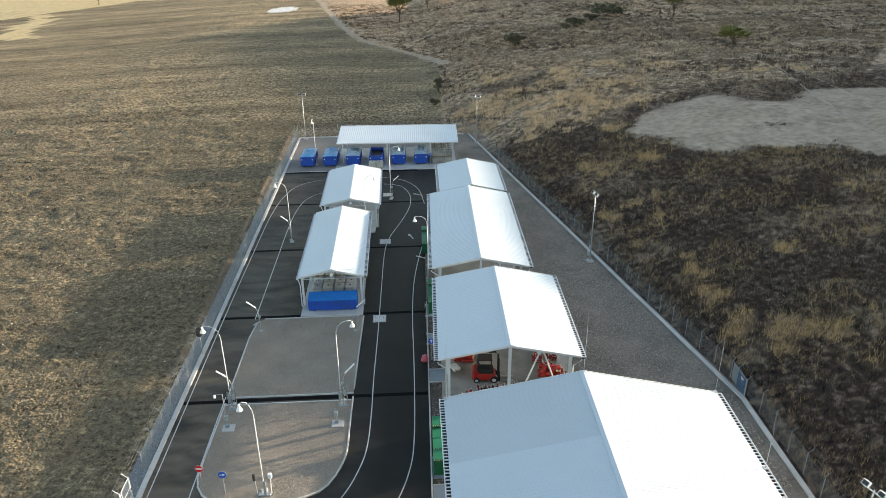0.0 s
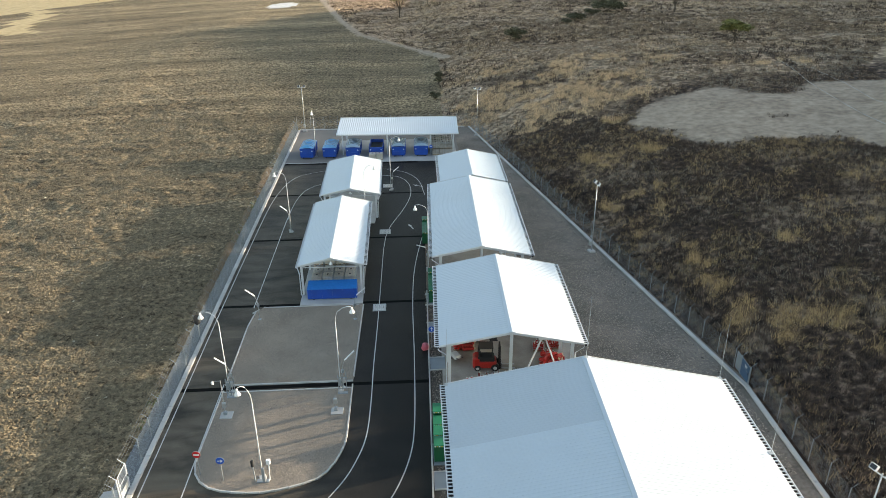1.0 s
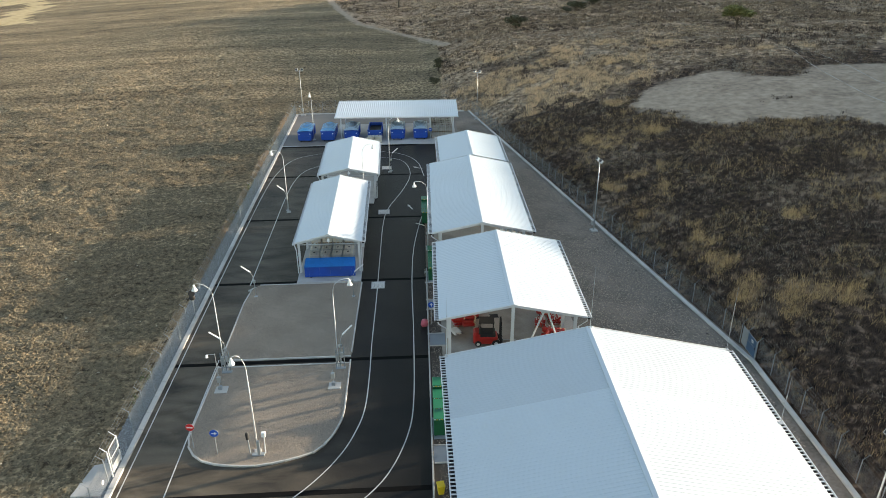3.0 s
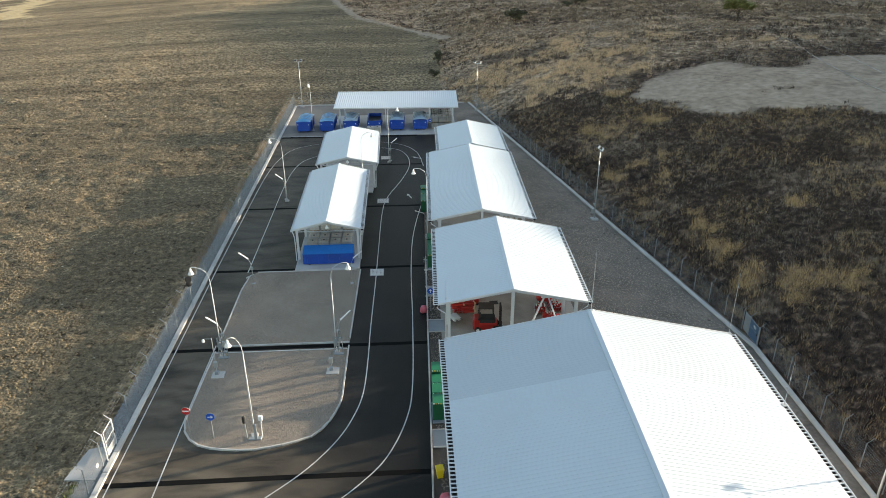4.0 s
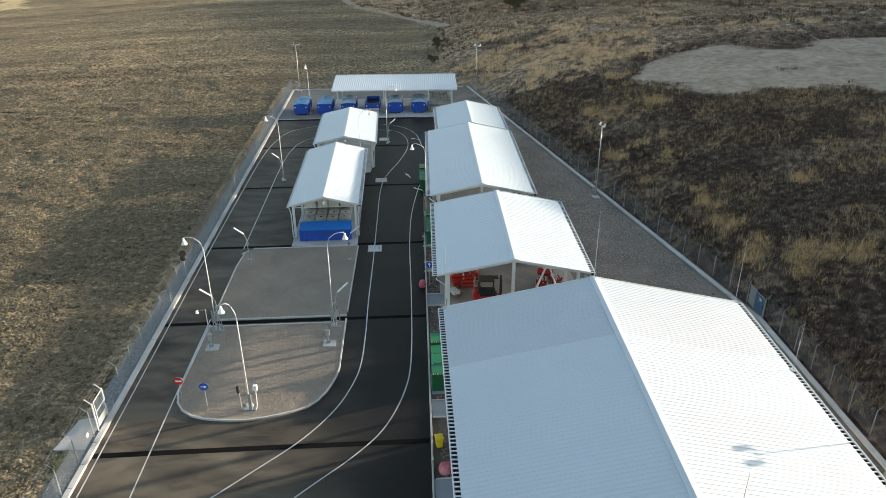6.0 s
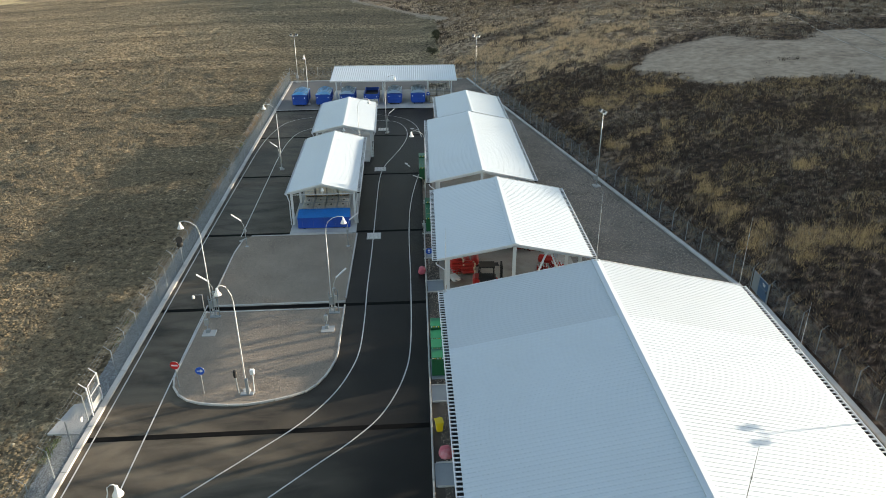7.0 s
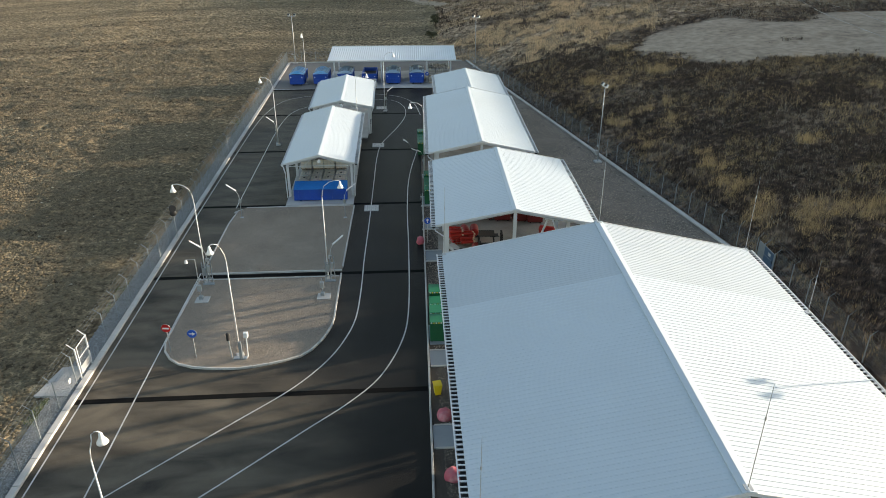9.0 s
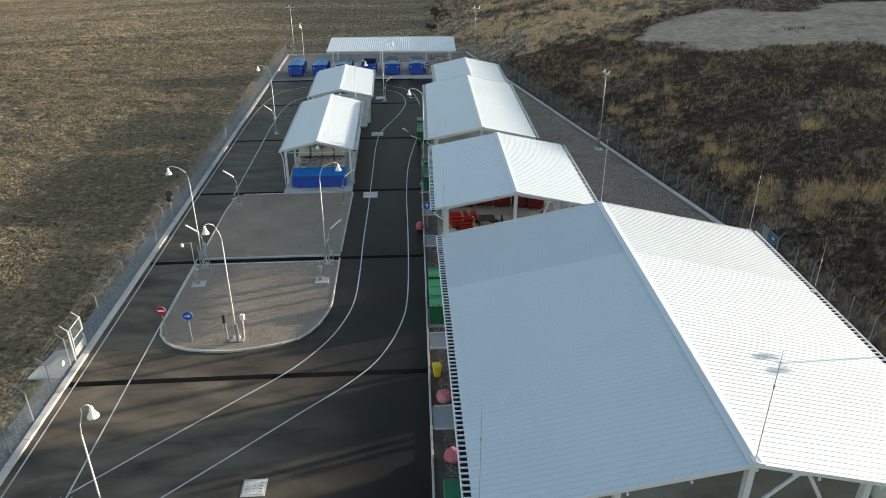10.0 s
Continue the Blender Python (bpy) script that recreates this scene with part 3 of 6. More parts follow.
yard_edge = [(float(fence_x(np.float64(y))) + 0.1, y) for y in (-60, -30, 0, 9.5, 95.4)]
flat("yard", [(kerb_x(-60), -60)] + yard_edge + [(kerb_x(75.4) + 6.5, 95.4), (kerb_x(75.4) + 6.5, 74.0), (16.4, 74.0), (15.6, 49.2), (kerb_x(49), 49)], -0.01, M_YARD, "grey rolled stone yard beside the sheds", "yard")
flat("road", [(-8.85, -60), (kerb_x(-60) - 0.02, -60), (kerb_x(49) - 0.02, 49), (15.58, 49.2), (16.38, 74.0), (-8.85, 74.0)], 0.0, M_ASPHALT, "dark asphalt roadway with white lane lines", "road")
flat("pavement", [(-8.85, 74.02), (kerb_x(75.4) + 6.5, 74.02), (kerb_x(75.4) + 6.5, 95.4), (-8.85, 95.4)], 0.01, M_BACKSLAB, "worn grey concrete yard behind the roadway", "pavement")
flat("canopy_slab", [(-0.6, 74.5), (20.2, 74.5), (20.4, 87), (-0.4, 87.3)], 0.035, M_CONCRETE, "paler concrete slab under the canopy", "slab")
flat("slab_edge", [(-8.85, 74.1), (20.5, 74.1), (20.5, 74.35), (-8.85, 74.35)], 0.05, M_KERB, "pale concrete edge before the back yard", "kerb")
flat("gravel_strip", [(-10.5, -60), (-9.28, -60), (-9.28, 95.4), (-10.5, 95.4)], 0.05, M_STRIP, "narrow strip of blue grey gravel by the fence", "gravel")

# joints of fresh tar across the roadway and the long drain before the back yard
DRAINS = (-4.15, 11.3, 25.85, 42.8, 59.0)
for y in DRAINS:
    solid("tar_joint", Shape().strip([(-8.8, y), (2, y + 0.05), (kerb_x(y) - 0.06, y + 0.02)], 0.46, 0.006), M_TARBAND, "black tar band across the asphalt road", "tar joint", "structure")
solid("drain_channel", Shape().box((2.3, 73.6, 0.0), (22.2, 0.3, 0.02)).box((2.3, 73.95, 0.03), (22.2, 0.12, 0.08)), M_TARBAND, "dark drain channel before the concrete yard", "drain", "structure")


def curve_points(pts, n=8):
    """A smooth line through the points (Catmull-Rom)."""
    p = [Vector((*q, 0)) for q in pts]
    p = [2 * p[0] - p[1]] + p + [2 * p[-1] - p[-2]]
    out = []
    for i in range(1, len(p) - 2):
        for k in range(n):
            t = k / n
            q = 0.5 * (2 * p[i] + (p[i + 1] - p[i - 1]) * t + (2 * p[i - 1] - 5 * p[i] + 4 * p[i + 1] - p[i + 2]) * t * t + (3 * p[i] - p[i - 1] - 3 * p[i + 1] + p[i + 2]) * t ** 3)
            out.append((q.x, q.y))
    return out + [(p[-2].x, p[-2].y)]


LINES = (
    [(-8.45, -40), (-8.45, 0), (-8.5, 25), (-8.4, 43), (-8.2, 55), (-7.5, 62), (-6.0, 67.2), (-2.5, 69.8), (2, 70.8), (7, 70.6), (11, 68.6), (13.2, 64.5), (14.0, 58)],
    [(-5.3, -40), (-5.35, 0), (-5.3, 12)],
    [(-5.15, 25.5), (-5.1, 40), (-5.05, 50), (-4.7, 57), (-3.6, 61.6), (-1, 64.3), (3, 66.3), (7, 67.2), (10.2, 66.2), (11.7, 62.8), (11.9, 58), (10.8, 52.4), (8.9, 45.8), (8.3, 40.5), (8.1, 31), (7.95, 22), (7.75, 14), (7.7, 9), (7.5, 4.6), (6.9, 1.8), (5.85, -0.8), (4.0, -3.55), (1.3, -6.3), (-1.2, -8.75), (-3.4, -10.95), (-5.3, -12.9)],
    [(13.6, 45), (12.8, 40.5), (11.9, 33), (11.55, 25), (11.5, 15), (11.3, 5.5), (10.75, 1.2), (9.4, -2.6), (7.6, -5.1), (5.1, -7.6), (2.1, -10.6), (-0.6, -13.25), (-3.3, -15.9)],
)
for pts in LINES:
    solid("road_line", Shape().strip(curve_points(pts), 0.09, 0.010), M_PAINT, "white painted lane line on the asphalt", "road marking", "structure")
for i in range(6):
    x = -8.0 + i * 0.52
    solid("give_way_triangle", Shape().add([(x, -13.75, 0.010), (x + 0.36, -13.75, 0.010), (x + 0.32, -13.05, 0.010)], [(0, 1, 2)]), M_PAINT, "white give way triangle painted on asphalt", "road marking", "structure", "give way triangles")


def arrow_mark(x, y, rz, s=1.0):
    sh = Shape().add([(-0.07, -1.0, 0), (0.07, -1.0, 0), (0.07, 0.1, 0), (-0.07, 0.1, 0), (-0.25, 0.1, 0), (0.25, 0.1, 0), (0, 0.8, 0)], [(0, 1, 2, 3), (4, 5, 6)])
    solid("road_arrow", sh, M_PAINT, "white direction arrow painted on the road", "road marking", "structure", "road arrows", m=pose(x, y, 0.011, 0, 0, rz))


arrow_mark(11.7, 46.2, 20)
arrow_mark(13.0, 62.0, 55)


# ---- kerbs ----
stone = Shape().cbox((0, 0, 0), (0.125, 0.985, 0.16), 0.02).mesh("kerbstone", M_KERB)
wide_stone = Shape().cbox((0, 0, 0), (0.40, 1.98, 0.16), 0.03).mesh("kerbstone", M_KERB)


def kerb_run(name, pts, me, step, label, z=0.0):
    """Kerbstones end to end along a line, each one a piece."""
    run = thing(name, pose(0, 0, 0), label, "kerb")
    run["kind"] = "structure"
    pts = [Vector((*p, 0)) for p in pts]
    left = 0.0
    for a, b in zip(pts, pts[1:]):
        ln = (b - a).length
        s, end = (left, ln) if ln < 3 else (0.5 * step, ln - 0.3 * step)
        while s < end:
            c = a.lerp(b, s / ln)
            rz = math.degrees(math.atan2(b.y - a.y, b.x - a.x)) - 90
            piece("kerbstone", me, run, pose(c.x, c.y, z - 0.02 + random.uniform(-0.006, 0.006), 0, 0, rz + random.uniform(-0.4, 0.4)))
            s += step
        left = s - ln if ln < 3 else 0.0
    return run


ISLAND_LOW = curve_points([(6.0, 10.7), (5.95, 6.5), (5.85, 3.6), (5.1, 1.2), (3.8, -0.35), (0.6, -1.3), (-2.4, -1.1), (-4.2, -0.2), (-5.15, 1.6), (-5.2, 4.5), (-5.1, 10.7)], 4)
ISLAND_HIGH = [(-5.1, 11.75), (-5.05, 21.6), (-4.75, 24.6), (-4.1, 25.35), (6.35, 25.35), (6.02, 11.75)]
for poly, nm in ((ISLAND_LOW, "front"), (ISLAND_HIGH, "rear")):
    flat("gravel_island", poly, 0.085, M_GRAVEL, "raised traffic island of pale grey gravel", "traffic island")
    kerb_run("kerb", poly + poly[:1], stone, 1.0, "pale concrete kerb round the gravel island")
kerb_run("kerb", [(-9.05, -45), (-9.05, 95)], wide_stone, 2.0, "wide pale concrete kerb along the fence")
kerb_run("kerb", [(kerb_x(-45), -45), (kerb_x(28.6), 28.6)], stone, 1.0, "concrete kerb between road and shed apron")
kerb_run("kerb", [(39.2, -45), (40.15, 8.6), (24.0, 95)], wide_stone, 2.0, "wide concrete kerb along the hillside fence", 0.05)
kerb_run("kerb", [(-8.9, 95.2), (24, 95.2)], wide_stone, 2.0, "wide concrete kerb along the back fence")


def scatter(name, n, region, size, material, label, category, seed, keep=None, flatten=0.6, z=None):
    """Many small angular lumps lying on the ground, as one mesh."""
    rng = np.random.default_rng(seed)
    x = rng.uniform(region[0], region[1], n)
    y = rng.uniform(region[2], region[3], n)
    if keep is not None:
        ok = keep(x, y)
        x, y = x[ok], y[ok]
    n = len(x)
    base = terrain(x, y) if z is None else np.full(n, z)
    r = rng.uniform(size[0], size[1], n) * rng.uniform(0.6, 1.0, n)
    dirs = np.array([(1, 0, 0), (0, 1, 0), (-1, 0, 0), (0, -1, 0), (0, 0, 1), (0, 0, -0.6)], float)
    k = rng.uniform(0.55, 1.35, (n, 6, 1))
    a = rng.uniform(0, 6.28, n)
    rot = np.stack([np.stack([np.cos(a), -np.sin(a)], -1), np.stack([np.sin(a), np.cos(a)], -1)], -2)
    v = dirs[None] * k
    v[:, :, :2] = np.einsum("nij,nkj->nki", rot, v[:, :, :2] + rng.uniform(-0.25, 0.25, (n, 6, 2)))
    v[:, :, 2] *= flatten
    v = v * r[:, None, None] + np.stack([x, y, base + r * 0.15], -1)[:, None]
    tri = np.array([(0, 1, 4), (1, 2, 4), (2, 3, 4), (3, 0, 4)])
    faces = (np.arange(n)[:, None, None] * 6 + tri[None]).reshape(-1, 3)
    me = bpy.data.meshes.new(name)
    me.vertices.add(n * 6)
    me.vertices.foreach_set("co", v.astype(np.float32).ravel())
    me.loops.add(faces.size)
    me.loops.foreach_set("vertex_index", faces.astype(np.int32).ravel())
    me.polygons.add(len(faces))
    me.polygons.foreach_set("loop_start", np.arange(0, faces.size, 3, dtype=np.int32))
    me.materials.append(material)
    me.update(calc_edges=True)
    return tagged(new(name, me), label, category, kind="stuff")


def blades(name, x, y, n_blades, height, spread, width, material, label, category, seed, base=None):
    """Tufts of upright blades at the given places, as one mesh of triangles."""
    rng = np.random.default_rng(seed)
    n = len(x)
    hgt = rng.uniform(0.55, 1.1, n) * height
    px = np.repeat(x, n_blades) + rng.normal(0, 1, n * n_blades) * spread
    py = np.repeat(y, n_blades) + rng.normal(0, 1, n * n_blades) * spread
    pz = (terrain(px, py) if base is None else np.full(n * n_blades, base)) - 0.03
    h = np.repeat(hgt, n_blades) * rng.uniform(0.4, 1.1, n * n_blades)
    a = rng.uniform(0, 6.28, n * n_blades)
    w = width * rng.uniform(0.6, 1.4, n * n_blades)
    lean = h[:, None] * rng.normal(0, 0.28, (n * n_blades, 2))
    b0 = np.stack([px + np.cos(a) * w, py + np.sin(a) * w, pz], -1)
    b1 = np.stack([px - np.cos(a) * w, py - np.sin(a) * w, pz], -1)
    tip = np.stack([px + lean[:, 0], py + lean[:, 1], pz + h], -1)
    me = sheet_mesh(name, np.stack([b0, b1, tip], 1).reshape(-1, 3), 3, material)
    return tagged(new(name, me), label, category, kind="stuff")


# ---- sheds ----
def roof_slope(sign, half, z_eave, z_ridge, y0, y1, pitch, rib=0.045, thick=0.07):
    """One ribbed roof slope; the ribs run from ridge to eave."""
    sh = Shape()
    prof = []
    n = max(1, round((y1 - y0) / pitch))
    p = (y1 - y0) / n
    for i in range(n):
        a = y0 + i * p
        prof += [(a, 0), (a + p * 0.60, 0), (a + p * 0.63, rib), (a + p * 0.90, rib)]
    prof.append((y1, 0))
    k = len(prof)
    x0, x1 = 0.02 * sign, sign * half
    v = [(x0, y, z_ridge + h) for y, h in prof] + [(x1, y, z_eave + h) for y, h in prof]
    v += [(x0, y0, z_ridge - thick), (x0, y1, z_ridge - thick), (x1, y0, z_eave - thick), (x1, y1, z_eave - thick)]
    f = [(i, i + 1, k + i + 1, k + i) if sign < 0 else (i + 1, i, k + i, k + i + 1) for i in range(k - 1)]
    f += [(2 * k, 2 * k + 1, 2 * k + 3, 2 * k + 2) if sign > 0 else (2 * k + 1, 2 * k, 2 * k + 2, 2 * k + 3)]
    f += [(0, k, 2 * k + 2, 2 * k), (k - 1, 2 * k + 1, 2 * k + 3, 2 * k - 1)]
    f += [tuple(range(k, 2 * k)) + (2 * k + 3, 2 * k + 2)]
    return sh.add(v, f)


def shed(m, half, length, z_eave, z_ridge, label, bays, pitch=0.33, split=None, lattice=True, slab=True, inner=0.9, col=0.30, taper=0.0, brace_at=0.52, side_posts=0.0, lattice_sides=(-1, 1)):
    """An open steel shed: its local y runs along the ridge from the near gable."""
    s = thing("open_shed", m, label, "shed")

    def part(name, shape, material, parent, label="", smooth=False):
        """As the general part, with the western eave drawn in towards the near gable."""
        if taper:
            shape.v = [(x + taper * (1 - y / length) * min(1.0, max(0.0, -x / half)), y, z) for x, y, z in shape.v]
        return add_part(name, shape, material, parent, label, smooth)

    slope = (z_ridge - z_eave) / half
    for sign in (-1, 1):
        if split:
            part("roof_slope", roof_slope(sign, half, z_eave, z_ridge, 0, split, 0.29, 0.014 if sign > 0 else 0.011), M_ROOF, s, "white ribbed metal roof sheeting", False)
            part("roof_slope", roof_slope(sign, half, z_eave - 0.006, z_ridge - 0.006, split, length, 0.235, 0.012 if sign > 0 else 0.011), M_ROOFOLD, s, "white finely ribbed metal roof sheeting", False)
        else:
            part("roof_slope", roof_slope(sign, half, z_eave, z_ridge, 0, length, pitch, 0.010 if sign > 0 else 0.008), M_ROOF, s, "white ribbed metal roof sheeting", False)
    w = 0.28
    zc = z_ridge + 0.075
    part("ridge_cap", Shape().add([(-w, -0.02, zc - w * slope), (0, -0.02, zc), (w, -0.02, zc - w * slope), (-w, length + 0.02, zc - w * slope), (0, length + 0.02, zc), (w, length + 0.02, zc - w * slope),
         (-w, -0.02, zc - w * slope - 0.05), (w, -0.02, zc - w * slope - 0.05), (-w, length + 0.02, zc - w * slope - 0.05), (w, length + 0.02, zc - w * slope - 0.05)],
         [(1, 0, 3, 4), (2, 1, 4, 5), (0, 6, 8, 3), (7, 2, 5, 9), (0, 1, 2, 7, 6), (3, 8, 9, 5, 4)]), M_ROOF, s)
    # edge trims on the gables
    for yy in (-0.03, length + 0.03):
        for sign in (-1, 1):
            a = Vector((sign * 0.0, yy, z_ridge + 0.03))
            b = Vector((sign * half, yy, z_eave + 0.03))
            part("verge_trim", Shape().add([a, b, b - Vector((0, 0, 0.16)), a - Vector((0, 0, 0.16)), a + Vector((0, 0.05, 0)), b + Vector((0, 0.05, 0)), b + Vector((0, 0.05, -0.16)), a + Vector((0, 0.05, -0.16))],
                 [(0, 1, 2, 3), (7, 6, 5, 4), (0, 4, 5, 1), (3, 2, 6, 7)]), M_WHITE, s)
    # eaves: a rail on brackets with open gaps, or a plain gutter
    for sign in (-1, 1):
        if lattice and sign in lattice_sides:
            sh = Shape()
            sh.box((sign * (half + 0.34), length / 2, z_eave - 0.06), (0.06, length, 0.07))
            for i in range(int(length / 0.31) + 1):
                sh.box((sign * (half + 0.16), 0.05 + i * 0.31, z_eave - 0.06), (0.38, 0.07, 0.05))
            part("eaves_lattice", sh, M_WHITE, s, "white lattice of gutter brackets")
        sh = Shape()
        sh.add([(sign * (half - 0.02), 0, z_eave - 0.10), (sign * (half + 0.26), 0, z_eave - 0.10), (sign * (half + 0.22), 0, z_eave - 0.24), (sign * (half + 0.04), 0, z_eave - 0.24),
                (sign * (half - 0.02), length, z_eave - 0.10), (sign * (half + 0.26), length, z_eave - 0.10), (sign * (half + 0.22), length, z_eave - 0.24), (sign * (half + 0.04), length, z_eave - 0.24)],
               [(1, 2, 6, 5), (2, 3, 7, 6), (3, 0, 4, 7), (0, 1, 2, 3), (4, 7, 6, 5)])
        # black below the lattice: the dark of its open gaps put into colour
        part("gutter", sh, M_BLACK if lattice and sign in lattice_sides else M_WHITE, s)
    xi = half - inner
    zi = z_ridge - slope * xi
    ys = [0.35 + (length - 0.7) * i / bays for i in range(bays + 1)]
    for i, y in enumerate(ys):
        for sign in (-1, 1):
            part("column", Shape().ibeam((sign * xi, y, 0.02), (sign * xi, y, zi - 0.15), col, col * 0.8), M_WHITE, s)
            part("rafter", Shape().ibeam((sign * xi, y, zi - 0.24), (0, y, z_ridge - 0.24), 0.26, 0.16), M_WHITE, s)
        if half > 4.2 and i in (0, bays):
            part("column", Shape().ibeam((0, y, 0.02), (0, y, z_ridge - 0.3), col, col * 0.8), M_WHITE, s)
    for j in range(-3, 4):
        x = j * xi / 3
        z = z_ridge - slope * abs(x) - 0.13
        part("purlin", Shape().box((x, length / 2, z), (0.08, length - 0.1, 0.12)), M_WHITE, s)
    if side_posts:
        for x in (-side_posts, side_posts * 0.9):
            part("column", Shape().ibeam((x, ys[0], 0.02), (x, ys[0], z_ridge - slope * abs(x) - 0.3), col, col * 0.8), M_WHITE, s)
        for i in range(9):
            x = -half * 0.9 + i * half * 0.225
            part("sheet_clip", Shape().box((x, -0.05, z_ridge - slope * abs(x) - 0.2), (0.09, 0.05, 0.12)), M_WHITE, s)
    if half < 4.2:
        y = ys[0]
        part("tie_beam", Shape().tube([(-xi, y, zi - 0.45), (xi, y, zi - 0.45)], 0.045, 6), M_WHITE, s)
        for x in (-xi * 0.5, 0.0, xi * 0.5):
            part("truss_strut", Shape().tube([(x, y, zi - 0.45), (x * 0.5, y, z_ridge - slope * abs(x * 0.5) - 0.3)], 0.03, 5), M_WHITE, s)
        part("hanging_lamp", Shape().lathe([(0.20, -0.62), (0.19, -0.55), (0.08, -0.35), (0.04, -0.30)], 10, at=(0.05, -0.1, z_ridge - 0.1)), M_SIGNWHITE, s, "white bell-shaped lamp", True)
    if half > 4.2:
        for y in (ys[0], ys[-1]):
            for sign in (1,):
                xm = sign * xi * brace_at
                zt = z_ridge - slope * abs(xm) - 0.35
                ends = ((-1.85, zt - 1.9), (2.1, zt - 3.4)) if side_posts else ((-sign * xi * 0.40, 0.1), (sign * xi * 0.40, 0.1))
                for k, (dx, z) in zip((-0.15, 0.15), ends):
                    part("brace", Shape().tube([(xm + k, y, zt), (xm + dx, y, z)], 0.08, 6), M_WHITE, s)
                part("gusset_plate", Shape().box((xm, y, zt + 0.02), (0.8, 0.05, 0.3)), M_WHITE, s)
    # downpipes at the near corners
    for sign in (-1, 1):
        x = sign * (half + 0.1)
        part("downpipe", Shape().tube([(x, 0.15, z_eave - 0.2), (x - sign * 0.1, 0.15, z_eave - 0.5), (sign * (xi + 0.25), 0.2, z_eave - 1.0), (sign * (xi + 0.25), 0.2, 0.1)], 0.055, 6), M_WHITE, s)
    if slab:
        e = 0.35
        part("floor_slab", Shape().prism([(-half + e, 0.0), (half - e, 0.0), (half - e, length), (-half + e, length)], -0.15, 0.05), M_FLOOR, s, "stained concrete floor")
    return s


def side_wall(s, x, y0, y1, h):
    """An unseen sheeted side between columns, with upright ribs, added to block the low sun."""
    sh = Shape().box((x, (y0 + y1) / 2, h / 2 + 0.06), (0.06, y1 - y0, h))
    for i in range(int((y1 - y0) / 0.5)):
        sh.box((x + 0.05, y0 + 0.25 + i * 0.5, h / 2 + 0.06), (0.05, 0.12, h))
    part("side_wall", sh, M_WHITE, s, "unseen white wall sheeting that blocks the low sun")


SHED_1 = pose(23.08, -21.3, 0, 0, 0, -1.95)
SHED_2 = pose(19.55, 8.9, 0, 0, 0, -1.9)
SHED_3 = pose(18.95, 26.1, 0, 0, 0, -1.75)
SHED_4 = pose(20.35, 50.2, 0, 0, 0, -1.2)
SHED_5 = pose(2.95, 27.6, 0, 0, 0, 0.05)
SHED_6 = pose(3.72, 49.2, 0, 0, 0, 0.4)
large_shed = shed(SHED_1, 10.3, 23.7, 5.8, 8.0, "large open shed with white ribbed metal roof", 4, split=16.6, taper=0.5, brace_at=0.212, side_posts=4.9)
# unseen east side: the low middle bay lets one sun patch reach the road
for y0, y1, h in ((0.1, 16.0, 5.7), (16.0, 18.8, 3.55), (18.8, 23.5, 5.7)):
    side_wall(large_shed, 9.7, y0, y1, h)
shed(SHED_2, 6.05, 14.9, 5.0, 6.22, "open white steel shed sheltering a forklift", 3)
shed(SHED_3, 5.2, 22.4, 5.0, 6.1, "long open shed with white metal roof", 4)
shed(SHED_4, 4.45, 11.8, 4.65, 5.6, "smaller open shed with white metal roof", 2)
shed(SHED_5, 3.5, 18.6, 3.7, 4.57, "narrow open shed over stacked pale tanks", 3, lattice_sides=(1,), inner=0.35, slab=False, col=0.27)
shed(SHED_6, 3.9, 14.8, 3.6, 4.45, "narrow open shed on the traffic island", 2, lattice=False, inner=0.45, slab=False, col=0.32)
flat("slab_5", [(-0.3, 25.6), (6.2, 25.6), (6.2, 46.6), (-0.3, 46.6)], 0.14, M_CONCRETE, "raised pale concrete slab under the shed", "slab")
for x0, x1, y0, y1 in ((-0.3, 6.2, 25.6, 46.6), (0.0, 6.95, 47.6, 64.3)):
    kerb_run("kerb", [(x0, y0), (x0, y1), (x1, y1), (x1, y0), (x0, y0)], stone, 1.0, "pale concrete border round the shed slab", 0.01)
flat("slab_6", [(0.0, 47.6), (6.95, 47.6), (6.95, 64.3), (0.0, 64.3)], 0.14, M_CONCRETE, "raised pale concrete slab under the shed", "slab")
flat("yard_slab", [(13.9, -24), (34.6, -24), (34.6, 3.0), (26.2, 3.2), (26.6, 25), (14.6, 25), (14.2, 3)], 0.035, M_FLOOR, "stained concrete yard between two sheds", "slab")


